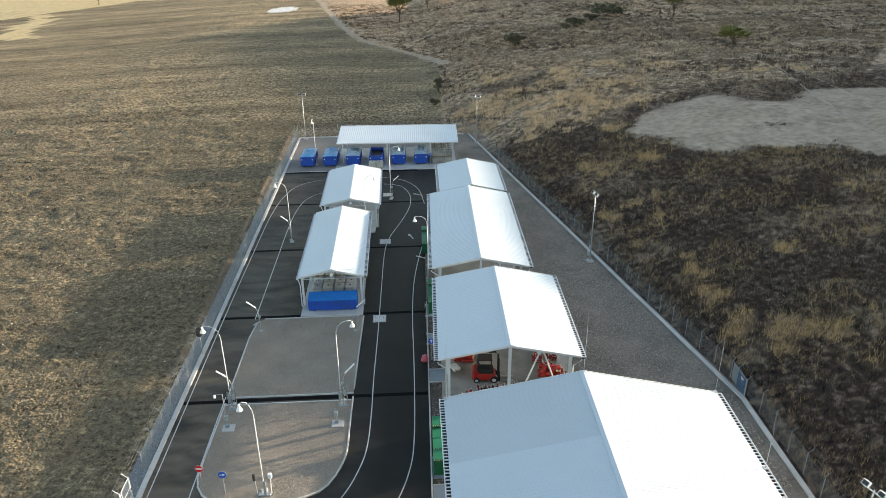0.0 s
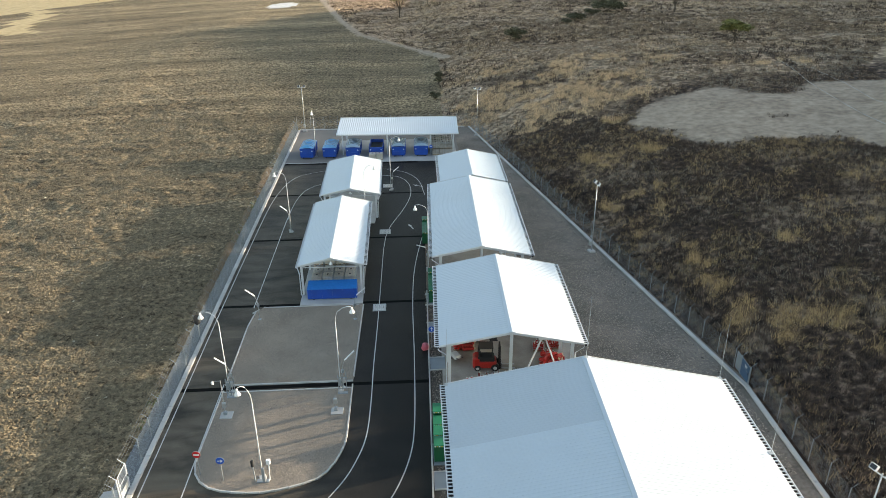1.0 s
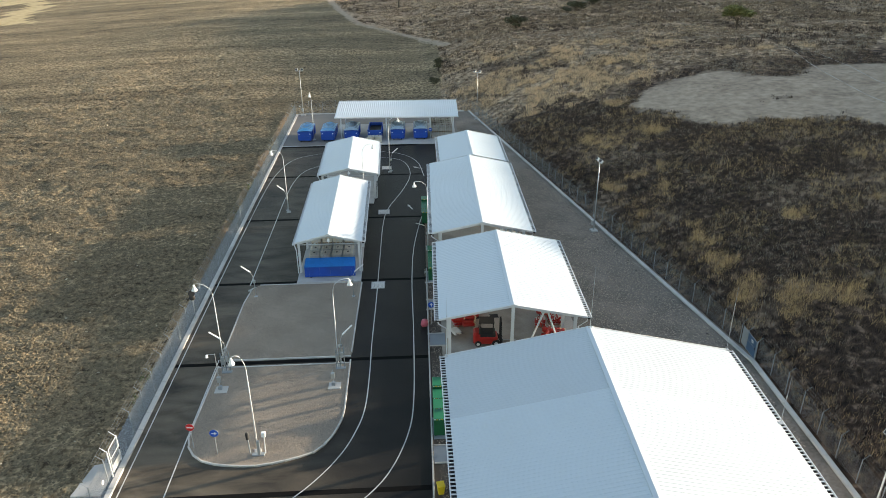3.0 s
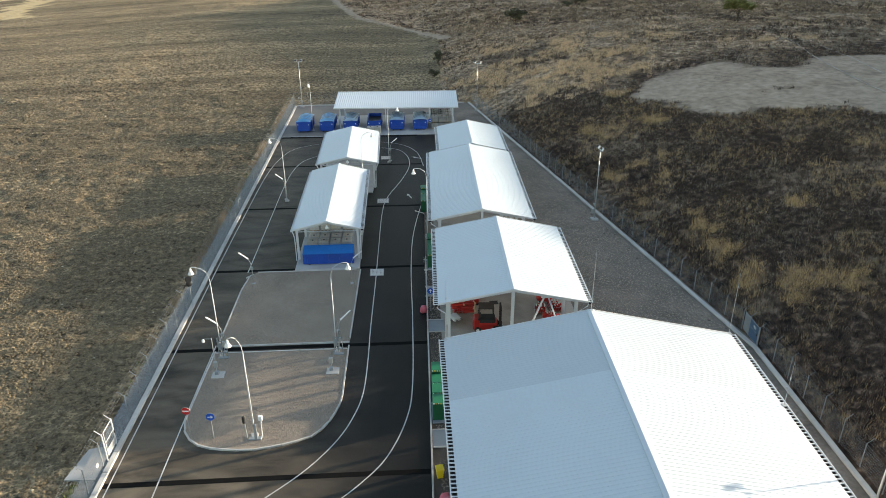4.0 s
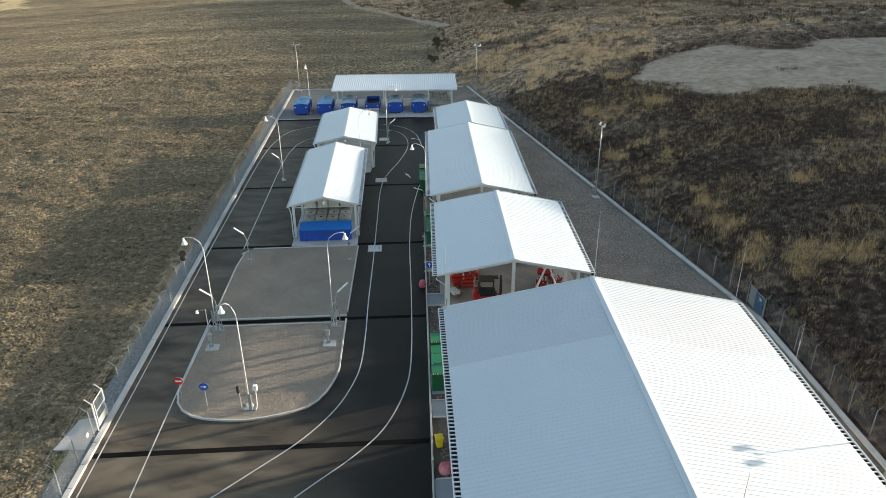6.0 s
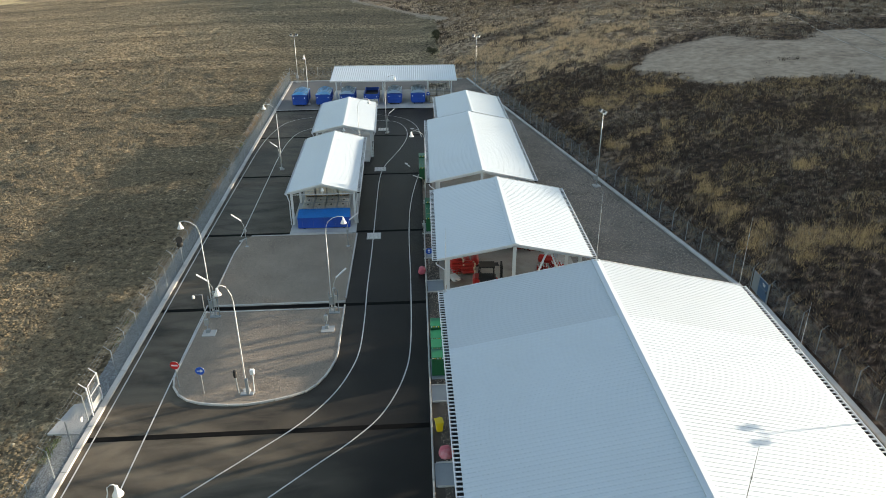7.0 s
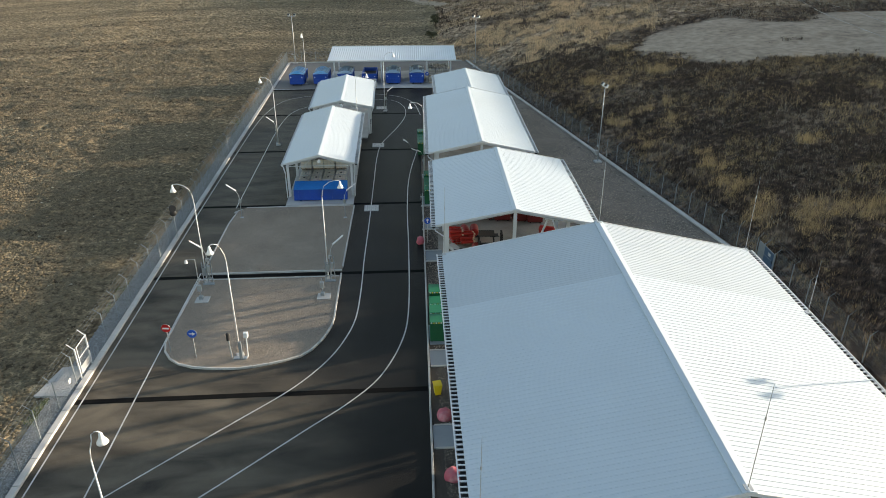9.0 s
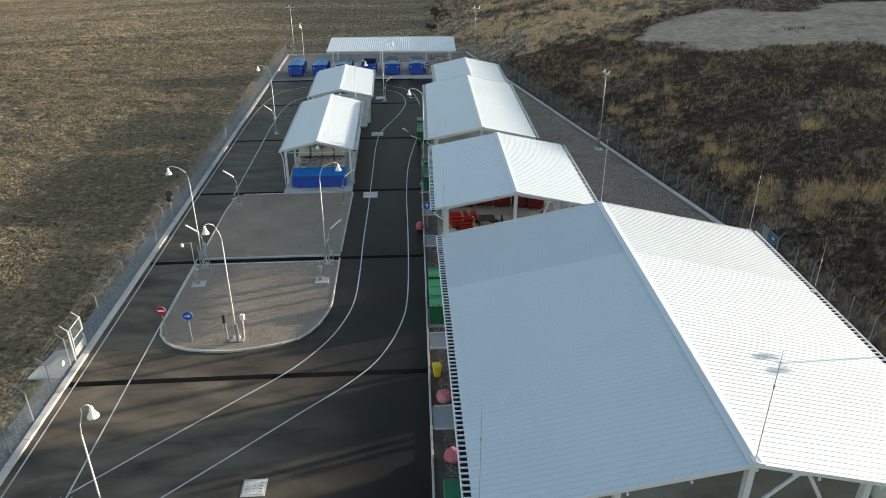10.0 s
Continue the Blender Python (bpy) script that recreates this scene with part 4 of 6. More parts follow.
# ---- back canopy ----
def back_canopy():
    s = thing("canopy", pose(10.1, 78.0, 0, 0, 0, -1.6), "white ribbed canopy on posts over blue skips", "canopy")
    w, d, z0, z1 = 10.5, 8.2, 3.7, 4.45
    n = 60
    prof = []
    for i in range(n):
        a = -w + 2 * w * i / n
        p = 2 * w / n
        prof += [(a, 0), (a + p * 0.5, 0), (a + p * 0.62, 0.04), (a + p * 0.88, 0.04)]
    prof.append((w, 0))
    k = len(prof)
    v = [(x, 0, z0 + h) for x, h in prof] + [(x, d, z1 + h) for x, h in prof] + [(-w, 0, z0 - 0.06), (w, 0, z0 - 0.06), (-w, d, z1 - 0.06), (w, d, z1 - 0.06)]
    f = [(i, i + 1, k + i + 1, k + i) for i in range(k - 1)] + [(2 * k + 1, 2 * k, 2 * k + 2, 2 * k + 3), tuple(range(k))[::-1] + (2 * k, 2 * k + 1)]
    part("roof_sheet", Shape().add(v, f), M_ROOF, s, "white ribbed roof sheet")
    part("gutter", Shape().box((0, -0.1, z0 - 0.08), (2 * w, 0.2, 0.16)), M_WHITE, s)
    part("back_trim", Shape().box((0, d + 0.05, z1 + 0.02), (2 * w, 0.1, 0.16)), M_WHITE, s)
    for x in (-9.5, -1.8, 5.7, 9.6):
        part("post", Shape().ibeam((x, 0.25, 0.02), (x, 0.25, z0 - 0.25), 0.24, 0.2), M_WHITE, s)
        part("post", Shape().ibeam((x, d - 0.5, 0.02), (x, d - 0.5, z1 - 0.3), 0.24, 0.2), M_WHITE, s)
        part("rafter", Shape().ibeam((x, 0.05, z0 - 0.18), (x, d - 0.05, z1 - 0.18), 0.22, 0.14), M_WHITE, s)
    for y in (0.4, 2.8, 5.2, 7.6):
        part("purlin", Shape().box((0, y, z0 + (z1 - z0) * y / d - 0.1), (2 * w - 0.2, 0.07, 0.08)), M_WHITE, s)


back_canopy()


# ---- skips and stored goods ----
def skip(m, w, ln, h, cover, label):
    """A roll-off container: tapered ends, ribs, skids and a cover."""
    s = thing("skip", m, label, "skip", "skips in the back yard")
    sh = Shape()
    t = 0.08
    z0 = 0.22
    outer = [(-w / 2 + 0.08, 0.0, z0), (w / 2 - 0.08, 0.0, z0), (w / 2 - 0.08, ln, z0), (-w / 2 + 0.08, ln, z0), (-w / 2, -0.05, h), (w / 2, -0.05, h), (w / 2, ln + 0.05, h), (-w / 2, ln + 0.05, h)]
    inner = [(-w / 2 + t, t, h), (w / 2 - t, t, h), (w / 2 - t, ln - t, h), (-w / 2 + t, ln - t, h), (-w / 2 + 0.16, 0.12, z0 + 0.1), (w / 2 - 0.16, 0.12, z0 + 0.1), (w / 2 - 0.16, ln - 0.12, z0 + 0.1), (-w / 2 + 0.16, ln - 0.12, z0 + 0.1)]
    sh.add(outer + inner, [(3, 2, 1, 0), (0, 1, 5, 4), (1, 2, 6, 5), (2, 3, 7, 6), (3, 0, 4, 7), (4, 5, 9, 8), (5, 6, 10, 9), (6, 7, 11, 10), (7, 4, 8, 11),
                           (8, 9, 13, 12), (9, 10, 14, 13), (10, 11, 15, 14), (11, 8, 12, 15), (12, 13, 14, 15)])
    body = part("body", sh, M_BLUE, s)
    for sign in (-1, 1):
        for i in range(5):
            y = 0.5 + i * (ln - 1.0) / 4
            part("rib", Shape().box((sign * (w / 2 + 0.01), y, (z0 + h) / 2), (0.09, 0.12, h - z0 - 0.1)), M_BLUE, body)
        part("skid", Shape().box((sign * w * 0.28, ln / 2, 0.12), (0.18, ln - 0.2, 0.2)), M_DARK, s)
        part("lamp_mark", Shape().box((sign * (w / 2 - 0.25), -0.07, h - 0.35), (0.16, 0.03, 0.16)), M_SIGNWHITE, s, "small white reflector")
    part("rim", Shape().box((0, -0.02, h + 0.03), (w + 0.06, 0.12, 0.1)).box((0, ln + 0.02, h + 0.03), (w + 0.06, 0.12, 0.1)).box((-w / 2, ln / 2, h + 0.03), (0.12, ln, 0.1)).box((w / 2, ln / 2, h + 0.03), (0.12, ln, 0.1)), M_BLUE, s)
    part("tailgate_bar", Shape().tube([(-w / 2 + 0.2, -0.09, h * 0.55), (w / 2 - 0.2, -0.09, h * 0.55)], 0.035), M_BLUE, s)
    if cover:
        rng = random.Random(int(w * 100 + m.translation.x * 7))
        nx, ny = 8, 16
        v = []
        for j in range(ny + 1):
            for i in range(nx + 1):
                u = i / nx * 2 - 1
                y = ln * j / ny
                bow = 0.45 * (1 - u * u) * min(1, 6 * min(j, ny - j) / ny + 0.2)
                sag = -0.10 * (j % 2) * (1 - abs(u)) + rng.uniform(-0.03, 0.03)
                v.append((u * (w / 2 + 0.03), y, h + 0.09 + bow + sag))
        f = [(j * (nx + 1) + i, j * (nx + 1) + i + 1, (j + 1) * (nx + 1) + i + 1, (j + 1) * (nx + 1) + i) for j in range(ny) for i in range(nx)]
        part("cover", Shape().add(v, f), cover, s, "wrinkled tarpaulin stretched over hoops", True)
        for j in range(1, 6):
            y = ln * j / 6
            part("hoop", Shape().tube([((u - 3) / 3 * (w / 2), y, h + 0.12 + 0.46 * (1 - ((u - 3) / 3) ** 2)) for u in range(7)], 0.035, 4), M_FENCEPOST, s)
    else:
        # dark slab added to make the open inside look deep and shaded
        part("load", Shape().box((0, ln / 2, h - 0.55), (w - 0.4, ln - 0.4, 0.25)), M_DARK, s)
    return s


YARD = pose(0, 0, 0.01)
for x, c, lb in ((-5.45, M_LIGHTTARP, "blue steel skip under a bright blue tarpaulin"), (-1.6, M_LIGHTTARP, "blue steel skip under a bright blue tarpaulin"),
                 (2.35, M_GREYTARP, "blue steel skip with a grey hooped cover"), (6.3, None, "open blue steel skip with dark inside"),
                 (10.15, M_GREYTARP, "blue steel skip with a grey hooped cover"), (14.05, M_GREYTARP, "blue steel skip with a grey hooped cover")):
    skip(pose(x + 0.03, 76.7, 0.036, 0, 0, -1.6), 2.3, 5.0, 1.7, c, lb)


def tank_mesh():
    """A tank in a cage on a pallet, with moulded sides."""
    sh = Shape()
    sh.cbox((0, 0, 0.14), (1.08, 1.14, 0.94), 0.06)
    return sh


def ibc(m, label="pale plastic tank in a steel cage", group="stacked tanks", plastic=None):
    s = thing("storage_tank", m, label, "tank", group)
    part("tank", tank_mesh(), plastic or M_IBC, s)
    part("cap", Shape().lathe([(0.10, 1.08), (0.10, 1.12), (0.08, 1.14)], 8), M_DARK, s, "dark screw cap")
    part("pallet", Shape().box((0, 0, 0.11), (1.1, 1.18, 0.05)).box((-0.4, 0, 0.045), (0.12, 1.1, 0.09)).box((0, 0, 0.045), (0.12, 1.1, 0.09)).box((0.4, 0, 0.045), (0.12, 1.1, 0.09)), M_WOOD, s)
    cage = Shape()
    for z in (0.3, 0.6, 0.9, 1.09):
        for a, b in (((-0.56, -0.60), (0.56, -0.60)), ((0.56, -0.60), (0.56, 0.60)), ((0.56, 0.60), (-0.56, 0.60)), ((-0.56, 0.60), (-0.56, -0.60))):
            cage.tube([(*a, z), (*b, z)], 0.014, 3)
    for x, y in [(-0.56, k) for k in (-0.60, -0.19, 0.19, 0.60)] + [(0.56, k) for k in (-0.60, -0.19, 0.19, 0.60)] + [(k, q) for k in (-0.16, 0.16) for q in (-0.60, 0.60)]:
        cage.tube([(x, y, 0.13), (x, y, 1.09)], 0.014, 3)
    for x in (-0.25, 0.25):
        cage.tube([(x, -0.60, 1.1), (x, 0.60, 1.1)], 0.018, 3)
    part("cage", cage, M_GALV, s)
    return s


first_tank = ibc(pose(1.02, 30.4, 0.14))
for j in range(7):
    for i in range(4):
        if (i, j) != (0, 0):
            copy_thing(first_tank, pose(1.02 + 1.23 * i + random.uniform(-0.04, 0.04), 30.4 + 1.28 * j + (0.2 if j > 1 else 0) + random.uniform(-0.04, 0.04), 0.14, 0, 0, random.uniform(-2, 2)))
        if j > 1:
            copy_thing(first_tank, pose(1.02 + 1.23 * i + random.uniform(-0.05, 0.05), 30.4 + 1.28 * j + 0.2, 1.30, 0, 0, random.uniform(-2, 2)))


def blue_bin():
    """The long blue box with a sloped lid at the mouth of the narrow shed."""
    s = thing("blue_container", pose(3.0, 26.6, 0.14), "long dark blue steel box with glossy lid", "container")
    w, d, h = 5.25, 1.5, 1.15
    part("body", Shape().cbox((0, d / 2, 0.08), (w, d, h), 0.03), M_BLUE, s)
    part("lid", Shape().add([(-w / 2, 0, h + 0.09), (w / 2, 0, h + 0.09), (w / 2, d, h + 0.42), (-w / 2, d, h + 0.42), (-w / 2, 0, h + 0.03), (w / 2, 0, h + 0.03), (w / 2, d, h + 0.03), (-w / 2, d, h + 0.03)],
         [(0, 1, 2, 3), (4, 5, 1, 0), (5, 6, 2, 1), (6, 7, 3, 2), (7, 4, 0, 3)]), M_BLUETARP, s, "glossy blue sloping lid")
    for x in (-2.2, -1.1, 0, 1.1, 2.2):
        part("rib", Shape().box((x, -0.03, h / 2 + 0.1), (0.1, 0.06, h - 0.1)), M_BLUE, s)
    for x in (-2, 2):
        part("skid", Shape().box((x, d / 2, 0.04), (0.2, d, 0.08)), M_DARK, s)


blue_bin()

# pale stacks and the small tanks before the open skip
dark_tank = ibc(pose(16.6, 77.6, 0.036, 0, 0, -2), "dark grey brown tank in a steel cage", "weathered tanks", M_IBCDARK)
for i in range(3):
    for j in range(4):
        for k in range(2):
            if i or j or k:
                copy_thing(dark_tank, pose(16.6 + i * 1.18 + random.uniform(-0.04, 0.04), 77.6 + j * 1.26, 0.036 + k * 1.15, 0, 0, -1.6 + random.uniform(-2, 2)))
for x in (5.75, 6.95):
    copy_thing(first_tank, pose(x, 75.6, 0.036, 0, 0, random.uniform(-3, 3)))


def sack(m, s0, material, label, category, group):
    """A slumped full sack."""
    rng = random.Random(int(m.translation.x * 31 + m.translation.y * 17))
    prof = [(0.05, 0.0), (0.42, 0.03), (0.5, 0.25), (0.47, 0.55), (0.38, 0.78), (0.18, 0.88), (0.09, 0.97)]
    sh = Shape().lathe(prof, 10)
    sh.v = [((x + rng.uniform(-0.05, 0.05)) * s0, (y + rng.uniform(-0.05, 0.05)) * s0, max(0, z + rng.uniform(-0.03, 0.03)) * s0) for x, y, z in sh.v]
    return solid(category.replace(" ", "_"), sh, material, label, category, "", group, m, True)


for x, y in ((15.2, 27.6), (16.3, 28.0), (17.2, 27.3), (15.6, 29.2), (16.9, 29.4)):
    sack(pose(x, y, 0.05), 1.05, M_SACK, "full white woven sack on the shed floor", "big sack", "white sacks")
for x, y, r in ((13.05, -6.5, 0), (12.95, -11.4, 40)):
    sack(pose(x + 0.1, y, 0.02, 78, 0, r), 0.9, M_PINK, "slumped pink rubbish sack on gravel", "sack", "pink sacks")
sack(pose(12.55, 16.4, 0.02, 0, 0, 20), 0.72, M_PINK, "upright pink rubbish sack by the kerb", "sack", "pink sacks")


def yellow_bin():
    s = thing("wheeled_bin", pose(12.85, -4.75, 0.02, 0, 0, 10) @ Matrix.Scale(0.78, 4), "yellow plastic wheeled bin on gravel", "bin")
    part("body", Shape().add([(-0.22, -0.22, 0.08), (0.22, -0.22, 0.08), (0.22, 0.22, 0.08), (-0.22, 0.22, 0.08), (-0.3, -0.33, 0.98), (0.3, -0.33, 0.98), (0.3, 0.33, 0.98), (-0.3, 0.33, 0.98)],
         [(3, 2, 1, 0), (0, 1, 5, 4), (1, 2, 6, 5), (2, 3, 7, 6), (3, 0, 4, 7)]), M_YELLOW, s)
    part("lid", Shape().cbox((0, 0, 0.97), (0.66, 0.74, 0.1), 0.03), M_YELLOW, s)
    for x in (-0.2, 0.2):
        part("wheel", Shape().lathe([(0.1, -0.03), (0.1, 0.03)], 10, m=pose(x, 0.27, 0.11, 0, 90, 0)), M_BLACK, s)


yellow_bin()


def green_box(m, w, d, h):
    s = thing("green_container", m, "green plastic collection box beside the shed", "container", "green collection boxes")
    part("body", Shape().cbox((0, 0, 0.06), (w, d, h - 0.06), 0.04), M_GREENDARK, s)
    part("lid", Shape().cbox((0, 0, h), (w + 0.06, d + 0.04, 0.12), 0.04), M_GREEN, s)
    for i in range(6):
        part("stripe", Shape().box((-w / 2 + w * (i + 0.5) / 6, -d / 2 - 0.025, h + 0.06), (w / 12, 0.012, 0.09)), M_YELLOW if i % 2 else M_SIGNWHITE, s, "small hazard stripe")
    part("foot", Shape().box((-w / 2 + 0.1, 0, 0.03), (0.12, d, 0.06)), M_DARK, s)
    part("foot", Shape().box((w / 2 - 0.1, 0, 0.03), (0.12, d, 0.06)), M_DARK, s)


for x, y0, n in ((13.2, 0.9, 4), (13.8, 25.2, 4), (13.6, 40.3, 4)):
    for i in range(n):
        green_box(pose(x + 0.03 * i, y0 + 0.6 + i * 1.22, 0.02, 0, 0, -1.7), 1.0, 1.14, 1.45 if i < n - 1 else 1.7)
green_box(pose(13.1, -15.3, 0.02, 0, 0, -2), 1.0, 1.2, 1.4)

# crossing slabs of the gravelled apron between kerb and sheds
for y0, y1 in ((-9.5, -7.6), (-1.9, 0.0), (0.6, 2.9), (12.9, 14.9), (19.3, 21.2), (24.8, 27.2)):
    xa = kerb_x((y0 + y1) / 2) + 0.1
    flat("crossing_slab", [(xa, y0), (14.3, y0), (14.35, y1), (xa, y1)], 0.06, M_RAMP, "blue grey concrete slab crossing the gravel", "slab", 0.1)
flat("apron", [(kerb_x(-45) + 0.09, -45), (14.25, -45), (14.35, 28.5), (kerb_x(28.5) + 0.09, 28.5)], 0.012, M_EARTH, "gravel strip between kerb and shed", "gravel", 0.1)
for y in (2.9, -0.1, -1.9, -7.6, -9.5, 14.9, 12.9, 21.2, 19.3, 27.2, 24.8):
    solid("edging", Shape().box(((kerb_x(y) + 14.2) / 2, y, 0.05), (1.5, 0.08, 0.12)), M_KERB, "thin concrete edging beside the crossing", "edging", "structure")


# ---- forklift and red goods ----
def forklift(m):
    s = thing("forklift", m, "red forklift truck with black mast and overhead guard", "forklift")
    part("chassis", Shape().cbox((0, 0, 0.28), (1.5, 1.08, 0.56), 0.08), M_RED, s)
    part("counterweight", Shape().cbox((-0.85, 0, 0.25), (0.62, 1.06, 0.95), 0.14), M_RED, s)
    part("cowl", Shape().cbox((-0.1, 0, 0.86), (1.35, 0.95, 0.32), 0.08), M_BLACK, s)
    part("seat", Shape().cbox((-0.35, 0, 0.9), (0.5, 0.5, 0.12), 0.04).cbox((-0.58, 0, 0.98), (0.14, 0.48, 0.45), 0.04), M_BLACK, s)
    guard = Shape()
    for x in (-0.75, 0.45):
        for y in (-0.46, 0.46):
            guard.tube([(x, y, 0.9), (x * 0.85, y * 0.95, 2.1)], 0.04, 6)
    guard.box((-0.12, 0, 2.12), (1.15, 0.98, 0.07))
    part("overhead_guard", guard, M_BLACK, s)
    part("steering_wheel", Shape().lathe([(0.17, 0), (0.17, 0.03)], 10, m=pose(0.2, 0, 1.15, 0, -35, 0)), M_BLACK, s)
    mast = Shape()
    for y in (-0.36, 0.36):
        mast.box((0.98, y, 1.15), (0.14, 0.12, 2.1))
    mast.box((0.98, 0, 2.15), (0.12, 0.8, 0.1)).box((0.98, 0, 1.1), (0.08, 0.8, 0.12)).tube([(0.98, 0, 0.3), (0.98, 0, 1.9)], 0.06)
    part("mast", mast, M_BLACK, s)
    part("carriage", Shape().box((1.1, 0, 0.4), (0.07, 0.95, 0.45)), M_BLACK, s)
    for y in (-0.3, 0.3):
        part("fork", Shape().box((1.68, y, 0.14), (1.1, 0.12, 0.05)).box((1.14, y, 0.4), (0.05, 0.12, 0.55)), M_GALV, s)
    for x, r in ((0.62, 0.32), (-0.78, 0.26)):
        for y in (-0.5, 0.5):
            w = part("wheel", Shape().lathe([(r * 0.8, -0.11), (r, -0.07), (r, 0.07), (r * 0.8, 0.11)], 14, m=pose(x, y, r, 90, 0, 0)), M_BLACK, s)
            part("rim", Shape().lathe([(r * 0.5, -0.12), (r * 0.5, 0.12)], 10, m=pose(x, y, r, 90, 0, 0)), M_SACK, w)


forklift(pose(18.05, 13.0, 0.04, 0, 0, -4) @ Matrix.Scale(1.12, 4))

cyl_profile = [(0.09, 0.0), (0.10, 0.03), (0.10, 0.50), (0.07, 0.58), (0.03, 0.62)]


def crate(m, nx, ny, shell=M_RED, top=M_SACK):
    """A wire crate of red cylinders with pale tops."""
    s = thing("cylinder_crate", m, "pallet crate of red cylinders with pale tops", "crate", "crates of red cylinders")
    w, d = nx * 0.24 + 0.1, ny * 0.24 + 0.1
    part("pallet", Shape().box((0, 0, 0.12), (w, d, 0.04)).box((-w / 2 + 0.06, 0, 0.05), (0.1, d, 0.1)).box((w / 2 - 0.06, 0, 0.05), (0.1, d, 0.1)), M_WOOD, s)
    for i in range(nx):
        for j in range(ny):
            x, y = (i - (nx - 1) / 2) * 0.24, (j - (ny - 1) / 2) * 0.24
            tilt = random.uniform(-28, 28)
            c = part("cylinder", Shape().lathe(cyl_profile, 8, m=pose(x, y, 0.14, tilt, random.uniform(-22, 22))), shell, s, "", True)
            part("valve", Shape().lathe([(0.055, 0.60), (0.055, 0.68), (0.03, 0.72)], 6, m=pose(x, y, 0.14, tilt, 0)), top, c)
    cage = Shape()
    for z in (0.3, 0.55):
        for a, b in (((-w, -d), (w, -d)), ((w, -d), (w, d)), ((w, d), (-w, d)), ((-w, d), (-w, -d))):
            cage.tube([(a[0] / 2, a[1] / 2, z), (b[0] / 2, b[1] / 2, z)], 0.015, 3)
    for a in ((-w, -d), (w, -d), (w, d), (-w, d)):
        cage.tube([(a[0] / 2, a[1] / 2, 0.1), (a[0] / 2, a[1] / 2, 0.6)], 0.018, 3)
    part("cage", cage, M_GALV, s)
    return s


for x, y, rz in ((17.7, 10.7, 3), (18.95, 10.8, -2), (17.75, 9.75, 1), (20.2, 10.9, 4)):
    crate(pose(x, y, 0.04, 0, 0, rz), 5, 4, M_DARKRED, M_GALV)
for x, y, rz in ((15.7, 16.2, 8), (16.7, 16.3, -5), (24.0, 14.0, 15), (24.9, 12.6, 25), (23.2, 15.6, -8), (24.6, 15.9, 4)):
    crate(pose(x, y, 0.04, 0, 0, rz), 4, 4)
for x, y in ((15.9, 9.9), (16.3, 10.3)):
    crate(pose(x, y - 0.2, 0.04, 0, 0, 12), 3, 3)


def big_red(m):
    """A large red cylinder on its side in a cradle."""
    s = thing("red_tank", m, "red steel tank lying in a cradle", "tank", "red tanks")
    part("shell", Shape().lathe([(0.1, -0.75), (0.34, -0.66), (0.38, -0.5), (0.38, 0.5), (0.34, 0.66), (0.1, 0.75)], 14, m=pose(0, 0, 0.55, 90, 0, 0)), M_RED, s, "", True)
    for y in (-0.4, 0.4):
        part("cradle", Shape().box((0, y, 0.12), (0.7, 0.1, 0.24)), M_DARK, s)


big_red(pose(16.6, 17.6, 0.04, 0, 0, 6))
big_red(pose(17.4, 17.7, 0.04, 0, 0, -4))
big_red(pose(23.9, 17.3, 0.04, 0, 0, 70))

def lying_cylinder(m):
    """A gas cylinder on its side with a cream collar."""
    s = thing("gas_cylinder", m, "red gas cylinder with cream collar lying in a pile", "gas cylinder", "lying gas cylinders")
    part("shell", Shape().lathe([(0.04, -0.55), (0.14, -0.5), (0.16, -0.4), (0.16, 0.4), (0.13, 0.5), (0.06, 0.56)], 10, m=pose(0, 0, 0.16, 0, 90, 0)), M_RED, s, "", True)
    part("collar", Shape().lathe([(0.09, 0.5), (0.10, 0.54), (0.10, 0.66), (0.07, 0.68)], 8, m=pose(0, 0, 0.16, 0, 90, 0)), M_CREAM, s, "cream plastic collar")
    return s


first_cylinder = lying_cylinder(pose(15.6, 17.0, 0.04, 0, 0, 4))
pile = random.Random(5)
for k in range(3):
    for i in range(7 - k):
        if k or i:
            copy_thing(first_cylinder, pose(15.6 + 0.95 * (i % 2) + pile.uniform(-0.06, 0.06), 15.3 + (i // 2) * 0.36 + 0.17 * k + pile.uniform(-0.03, 0.03), 0.42 + 0.30 * k if i % 2 else 0.70 + 0.28 * k, 0, 0, pile.uniform(-9, 9)))
for k in range(3):
    for i in range(9 - 2 * k):
        copy_thing(first_cylinder, pose(23.3 + 0.55 * (i % 3) + pile.uniform(-0.15, 0.15), 12.2 + 0.42 * (i // 3) + 0.1 * k + pile.uniform(-0.1, 0.1), 0.6 + 0.28 * k, pile.uniform(-8, 8), pile.uniform(-12, 12), pile.uniform(-60, 60)))


def red_bin(m, w):
    s = thing("steel_bin", m, "dark red steel bin at the back of the shed", "bin", "dark red steel bins")
    part("body", Shape().cbox((0, 0, 0.1), (w, 1.05, 0.85), 0.05), M_DARKRED, s)
    part("lid", Shape().cbox((0, 0, 0.95), (w + 0.08, 1.12, 0.09), 0.03), M_DARKRED, s)
    for x in (-w / 3, w / 3):
        part("skid", Shape().box((x, 0, 0.05), (0.12, 1.0, 0.1)), M_DARK, s)
        part("rib", Shape().box((x, -0.545, 0.5), (0.08, 0.05, 0.75)), M_DARKRED, s)


